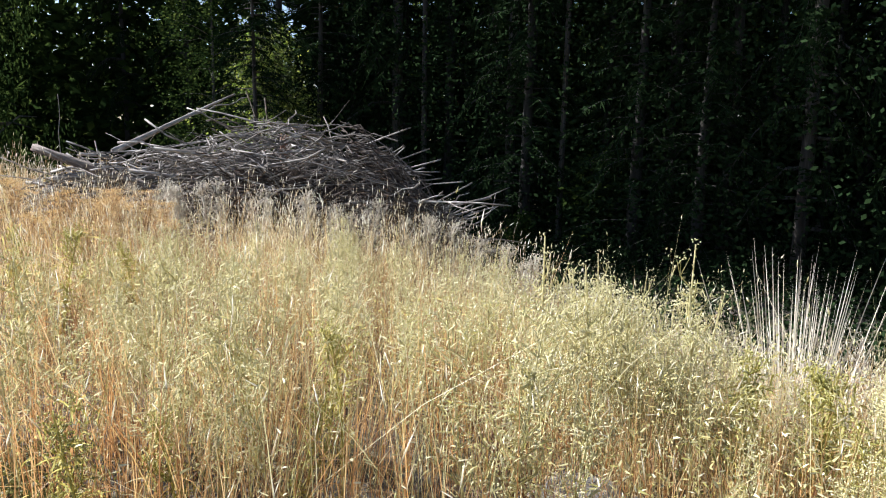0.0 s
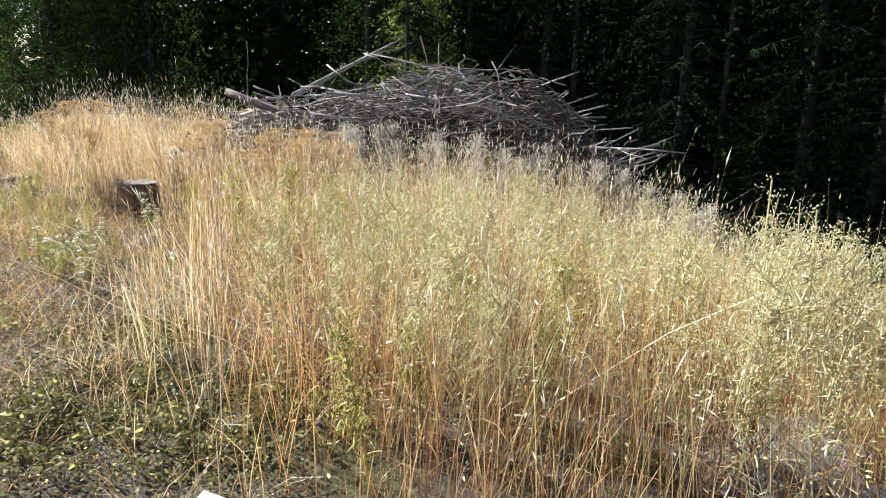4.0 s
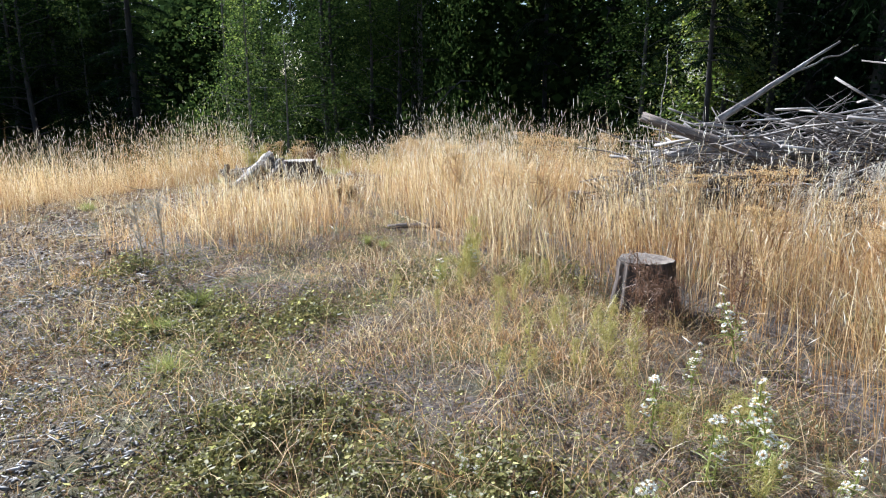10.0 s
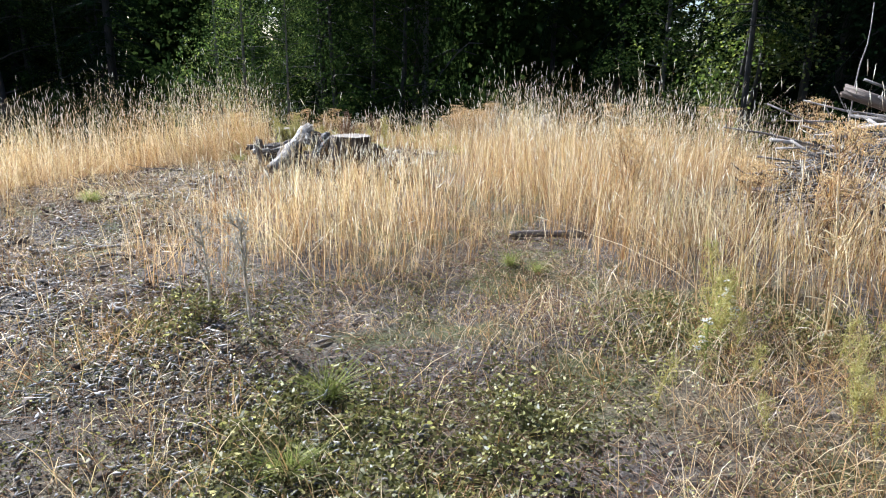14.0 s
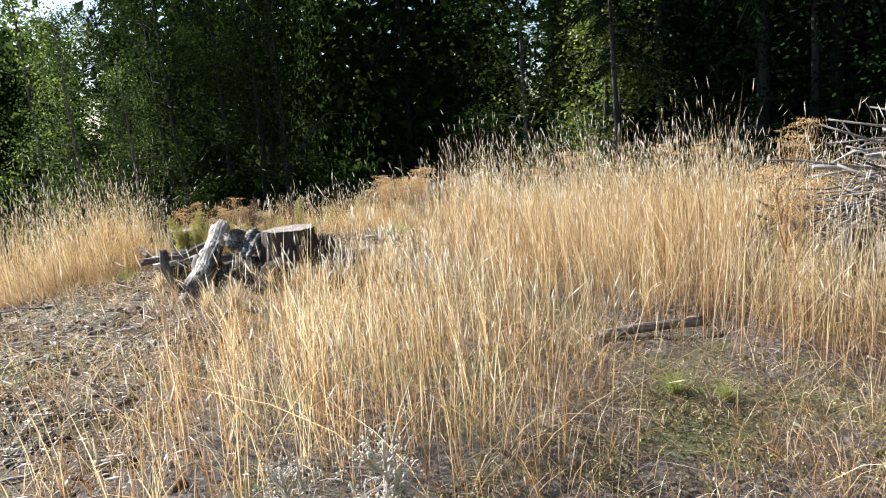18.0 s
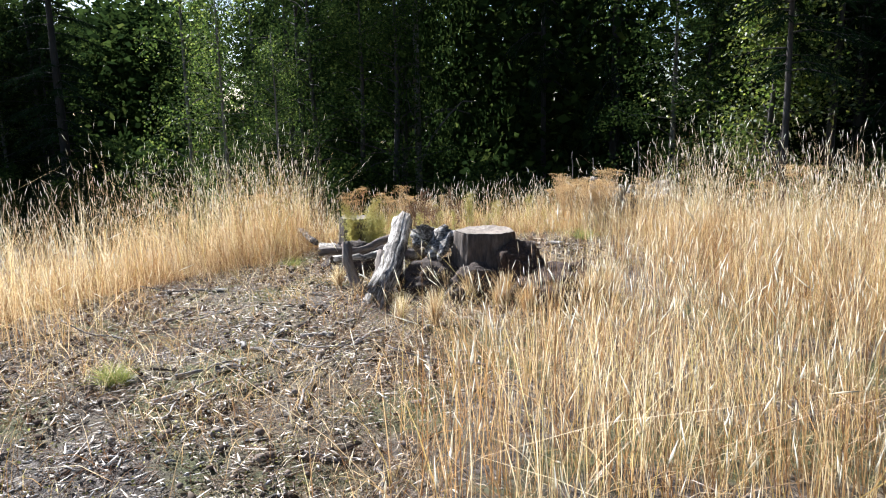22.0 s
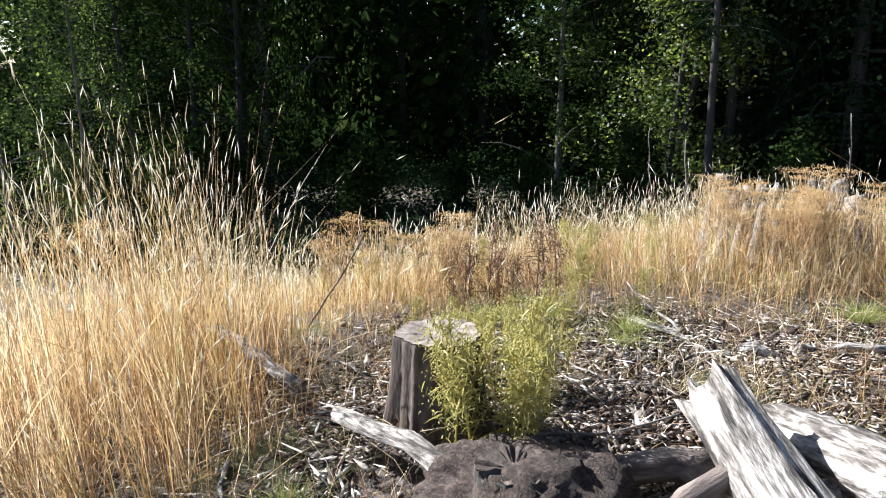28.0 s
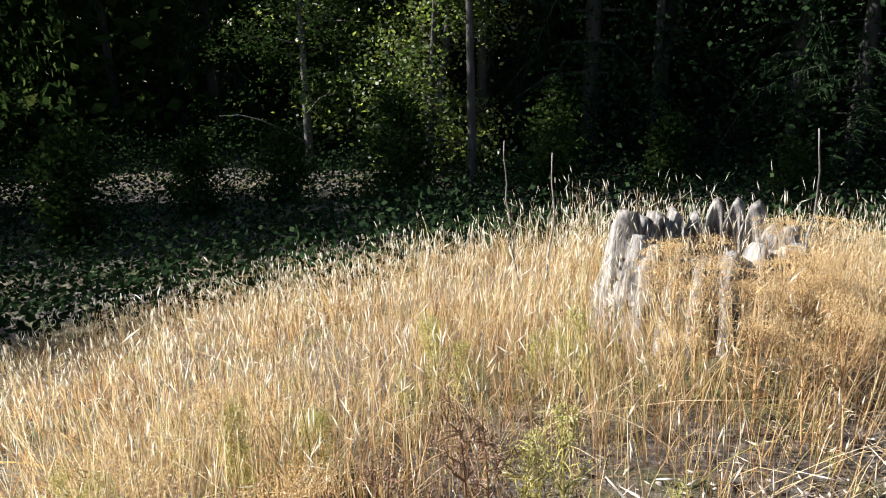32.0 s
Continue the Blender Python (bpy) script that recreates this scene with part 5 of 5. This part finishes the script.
GREEN = [weed("yellow_green_weed", h, b, YELLOW_WEED, YELLOW_WEED, "bud", "yellow-green bushy weed in seed", 0.006) for h, b in ((0.75, 15), (0.6, 12), (0.66, 18))]
DEAD = [weed("dead_weed", h, b, BROWN, BROWN, "bud", "dark brown dead weed stalk") for h, b in ((0.7, 8), (0.6, 10))]
BLEACHED = [weed("bleached_weed", h, b, SILVER, SILVER, "bud", "bleached silvery dead weed", 0.003, 1.7) for h, b in ((0.75, 14), (1.5, 22))]
USED = set()


def grow(kinds, n, x, y, scale=1.0):
    src = kinds[n % len(kinds)]
    m = pose(x, y, H(x, y) - 0.01, rng.normal() * 4, rng.normal() * 4, rng.uniform(0, 360))
    if src.name in USED:
        ob = copy_thing(src, m)
    else:
        ob = src
        ob.matrix_basis = m
        USED.add(src.name)
    ob.scale = (scale, scale, scale)
    return ob


def spread(kinds, spots, per_spot, wide, lo=0.8, hi=1.1):
    n = 0
    for x, y in spots:
        for _ in range(per_spot):
            grow(kinds, n, x + rng.normal() * wide, y + rng.normal() * wide, rng.uniform(lo, hi))
            n += 1


# rusty clumps
spread(UMBELS, [(0.32, 7.85), (0.1, 8.15), (-0.59, 9.47)], 2, 0.12, 0.85, 1.05)
spread(UMBELS, [(-1.3, 16.42), (-1.05, 16.35), (-1.15, 16.6), (-0.95, 16.5)], 7, 0.17, 0.54, 0.72)
spread(UMBELS, [(-0.75, 15.95), (-0.5, 16.2)], 5, 0.2, 0.48, 0.64)
spread(UMBELS, [(-4.0, 17.0), (-3.7, 17.2), (-3.1, 17.9)], 5, 0.2, 0.5, 0.62)
spread(UMBELS, [(1.6, 6.9), (2.3, 7.0), (3.0, 7.0), (1.2, 8.4), (2.3, 5.9), (2.2, 6.4), (2.7, 6.5)], 5, 0.27, 0.66, 0.88)
spread(UMBELS, [(-5.8, 19), (-7.5, 18), (1.0, 15), (2.2, 13.6), (7.5, 0.2), (8.4, 0.4), (8.0, -0.6)], 3, 0.5, 0.8, 1.1)
spread(UMBELS, [(8.0, 0.0), (9.0, 0.5), (8.6, -0.5), (9.6, 0.0)], 7, 0.4, 0.75, 1.0)
# pale weeds of the first stretch
spread(PALE, [(3.1, 1.6), (3.4, 2.6), (4.2, 2.2), (3.0, 3.6), (4.0, 3.6), (4.9, 3.0), (2.4, 3.0), (5.0, 1.6), (4.4, 0.9), (2.4, 4.6), (3.4, 4.9), (4.5, 5.0), (5.6, 4.2), (4.6, 0.0), (5.4, 0.4), (2.2, 2.2)], 9, 0.45, 0.6, 0.95)
spread(PALE, [(5.67, 2.60)], 9, 0.35, 0.8, 1.05)
spread(PALE, [(4.33, 1.2), (4.55, 1.15), (4.15, 1.45), (3.3, 0.7), (5.0, 2.3)], 3, 0.12, 0.92, 1.08)
spread(GREEN, [(4.6, -0.2), (4.9, 0.4), (5.3, -0.3), (2.6, 1.4), (1.9, 4.6)], 5, 0.3, 0.9, 1.3)
spread(GREEN, [(-4.06, 15.0), (-4.0, 15.06), (-4.02, 14.94)], 2, 0.05, 0.75, 0.95)
spread(GREEN, [(-3.7, 15.45), (-3.75, 15.7), (-3.55, 15.6)], 4, 0.1, 0.5, 0.72)
spread(GREEN, [(-3.0, 17.6), (-2.2, 17.8), (-1.6, 17.3), (-3.7, 18.0), (-2.6, 16.3), (-0.6, 7.9)], 4, 0.13, 0.5, 0.8)
spread(GREEN, [(0.1, 5.6), (0.5, 5.0), (0.3, 6.2), (-0.2, 5.9), (0.7, 4.6), (-0.5, 7.2), (-0.1, 7.0)], 6, 0.28, 0.28, 0.5)
def dead_clump(x, y, tallness, count):
    b = rng.normal(size=(count, 3)) * [0.16, 0.16, 0]
    out = b * 1.6 + np.stack([rng.normal(size=count) * 0.06, rng.normal(size=count) * 0.06, tallness * rng.uniform(0.55, 1.05, count)], 1)
    v, f, a = ribbons(b, b + out, 0.014, out * [0.15, 0.15, 0], 4, 0.4)
    ob = tagged(new("dead_shrub", mesh_of("dead_shrub", v, f, SILVER, along=a)), "fan of tall bleached dead stalks rising from the gully", "shrub")
    ob.matrix_basis = pose(x, y, H(x, y) - 0.02)


dead_clump(7.9, 2.55, 0.62 - H(7.9, 2.55), 120)
grow(BLEACHED, 1, 8.2, 2.2, 0.9)
spread([BLEACHED[0]], [(-3.33, 8.22), (4.5, 9.0), (3.6, 8.2), (2.7, 8.6), (8.9, 1.4), (-7.2, 10.4)], 2, 0.1, 0.8, 1.0)
spread(DAISY, [(-0.67, 4.30), (-0.27, 4.31), (-0.62, 4.60), (0.14, 3.70), (-0.59, 4.18), (-0.41, 4.22)], 2, 0.08, 0.25, 0.42)
spread(DAISY, [(0.48, 4.5), (0.35, 4.9), (0.6, 5.2), (0.2, 4.3), (0.75, 4.7), (-0.5, 7.5), (-0.4, 7.8), (0.3, 3.9), (-0.35, 3.5), (-0.2, 3.7), (0.9, 5.9), (1.2, 3.5), (0.55, 4.3), (0.4, 4.7)], 1, 0.16, 0.6, 0.95)
spread(GREEN, [(-3.9, 15.85), (-3.6, 16.0), (-3.45, 15.5), (-3.6, 16.35), (-3.2, 16.2), (-4.0, 16.3)], 3, 0.07, 0.32, 0.5)
spread(DEAD, [(-3.35, 16.78), (-3.3, 16.9), (-3.1, 16.6), (0.75, 6.5), (0.5, 6.6), (0.95, 6.4), (3.4, 0.9), (-2.9, 16.6)], 3, 0.2, 0.6, 0.95)


# ---- green tufts ----
def tuft(count, tallness, wide, mat, label):
    b = np.zeros((count, 3)) + rng.normal(size=(count, 3)) * [wide * 0.25, wide * 0.25, 0]
    out = rng.normal(size=(count, 3)) * [wide, wide, 0] + np.stack([np.zeros(count)] * 2 + [tallness * rng.uniform(0.5, 1.1, count)], 1)
    v, f, a = ribbons(b, b + out, 0.003, np.stack([out[:, 0] * 0.5, out[:, 1] * 0.5, -0.25 * out[:, 2]], 1), 4, 0.7)
    return tagged(new("grass_tuft", mesh_of("grass_tuft", v, f, mat, along=a)), label, "grass tuft")


TUFTS = [tuft(220, 0.3, 0.12, GREEN_WEED, "yellowish green grass tuft on bare soil"), tuft(240, 0.4, 0.1, GREEN_WEED, "yellow-green grass tuft on bare soil"), tuft(260, 0.46, 0.06, STRAW, "dry golden grass tuft on bare soil")]
spread([TUFTS[0]], [(0.28, 3.38), (-0.07, 3.48), (-2.55, 7.22), (-2.77, 6.6), (-2.35, 5.9), (-2.8, 15.87), (-2.7, 15.95), (-2.95, 16.45), (-3.05, 16.4), (-3.28, 16.5), (-4.78, 15.2), (-1.55, 15.5)], 1, 0.05, 0.5, 0.8)
spread([TUFTS[1]], [(-5.9, 9.0), (-6.2, 9.6), (-5.6, 11.6), (-1.4, 9.2), (-3.59, 16.75)], 2, 0.15, 0.35, 0.6)
spread([TUFTS[2]], [(-3.75, 12.59), (-3.57, 12.48), (-3.02, 13.12), (-2.92, 13.18), (-3.12, 13.16), (-3.5, 13.45), (-2.75, 12.75), (-2.6, 12.7), (-3.0, 13.0), (-2.9, 12.95), (-3.2, 13.1), (-4.3, 13.9)], 1, 0.05, 0.5, 0.9)

# ---- loose sticks and bark on the bare ground ----
STICKS = []
for n in range(6):
    pts, rad = stick((0.5, 0.35, 0.28, 0.7, 0.2, 0.4)[n], (0.012, 0.016, 0.02, 0.01, 0.025, 0.008)[n], 0.2)
    v, f, _ = tube(pts, rad, 6, 0.12)
    STICKS.append(tagged(new("dry_stick", mesh_of("dry_stick", v, f, (PALE_WOOD, GREY_WOOD)[n % 2], True)), "short bleached stick on the bare soil", "stick", "loose sticks on the soil"))


def lay(x, y, n, yaw):
    src = STICKS[n % 6]
    m = pose(x, y, H(x, y) + 0.012, rng.uniform(0, 90), rng.normal() * 4, yaw)
    if src.name in USED:
        copy_thing(src, m)
    else:
        src.matrix_basis = m
        USED.add(src.name)


for n, (x, y, yaw) in enumerate([(-5.75, 12.7, 30), (-4.15, 12.05, 70), (-4.55, 12.4, 10), (-3.3, 11.45, 160), (-5.0, 11.7, 20), (-5.3, 12.3, 100), (-3.35, 15.97, -80), (-3.08, 15.84, -60), (-3.0, 15.7, -40), (-2.1, 15.6, 15), (-2.0, 15.4, 200), (-2.5, 15.3, 100), (-2.9, 15.4, 30), (-4.45, 15.9, 10), (-4.1, 16.2, 60)]):
    lay(x, y, n, yaw)
k = 0
while k < 150:
    x, y = rng.uniform(-7.5, -0.8), rng.uniform(7.5, 17)
    if inside(BARE, np.array([x]), np.array([y]))[0]:
        lay(x, y, k, rng.uniform(0, 360))
        k += 1

# ---- dry growth round the root mounds and before the brush pile ----
spread([TUFTS[2]], [(-2.76, 13.06), (-2.7, 13.0), (-3.38, 13.36), (-2.3, 12.66), (-2.05, 12.85)], 1, 0.05, 0.7, 1.15)
spread(BLEACHED[:1], [(3.0, 8.1), (3.4, 7.9), (3.8, 7.8), (4.2, 7.55), (4.6, 7.3), (5.0, 7.1), (5.5, 6.8), (6.0, 6.5), (6.5, 6.3), (7.1, 5.8), (7.6, 5.0), (8.0, 4.0)], 3, 0.16, 1.1, 1.45)


def understory():
    """Shrubs and low boughs that close the wood's edge, with shade put into their dark colour."""
    n = 26000
    pts = np.array([along_edge(q) for q in rng.uniform(0, LENGTH, n)])
    ray = pts[:, :2] - [-2.0, 6.0]
    ray /= np.linalg.norm(ray, axis=1, keepdims=True)
    off = rng.uniform(-2.5, 1.5, n)
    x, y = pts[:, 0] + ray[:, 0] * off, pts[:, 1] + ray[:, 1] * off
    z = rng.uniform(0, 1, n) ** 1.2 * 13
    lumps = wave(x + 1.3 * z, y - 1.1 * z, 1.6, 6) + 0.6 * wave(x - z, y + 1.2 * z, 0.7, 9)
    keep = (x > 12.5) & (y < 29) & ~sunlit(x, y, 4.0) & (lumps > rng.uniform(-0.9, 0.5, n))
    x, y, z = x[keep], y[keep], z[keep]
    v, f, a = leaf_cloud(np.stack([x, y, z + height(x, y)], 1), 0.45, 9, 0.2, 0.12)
    tagged(new("understory", mesh_of("understory", v, f, SHADED_NEEDLE, along=a)), "shrubs and low boughs at the wood's edge, coloured dark for shade", "undergrowth", kind="stuff")


understory()
# alders added to block the sun from the slope in front of them
for x, y, scale in ((-5.5, 38.5, 0.9), (-4.0, 37.0, 0.8), (-6.2, 40.2, 1.0), (-2.6, 36.4, 0.85)):
    plant_tree(1, x, y, scale)
spread(GREEN, [(-4.15, 15.15)], 4, 0.06, 0.7, 0.95)
grass("slope_dry_grass", (-4.0, 20.6, 2.5, 25.0), 420, 0.006, 0.55, "dry golden grass running down the slope to the woods", lowest=-2.2)
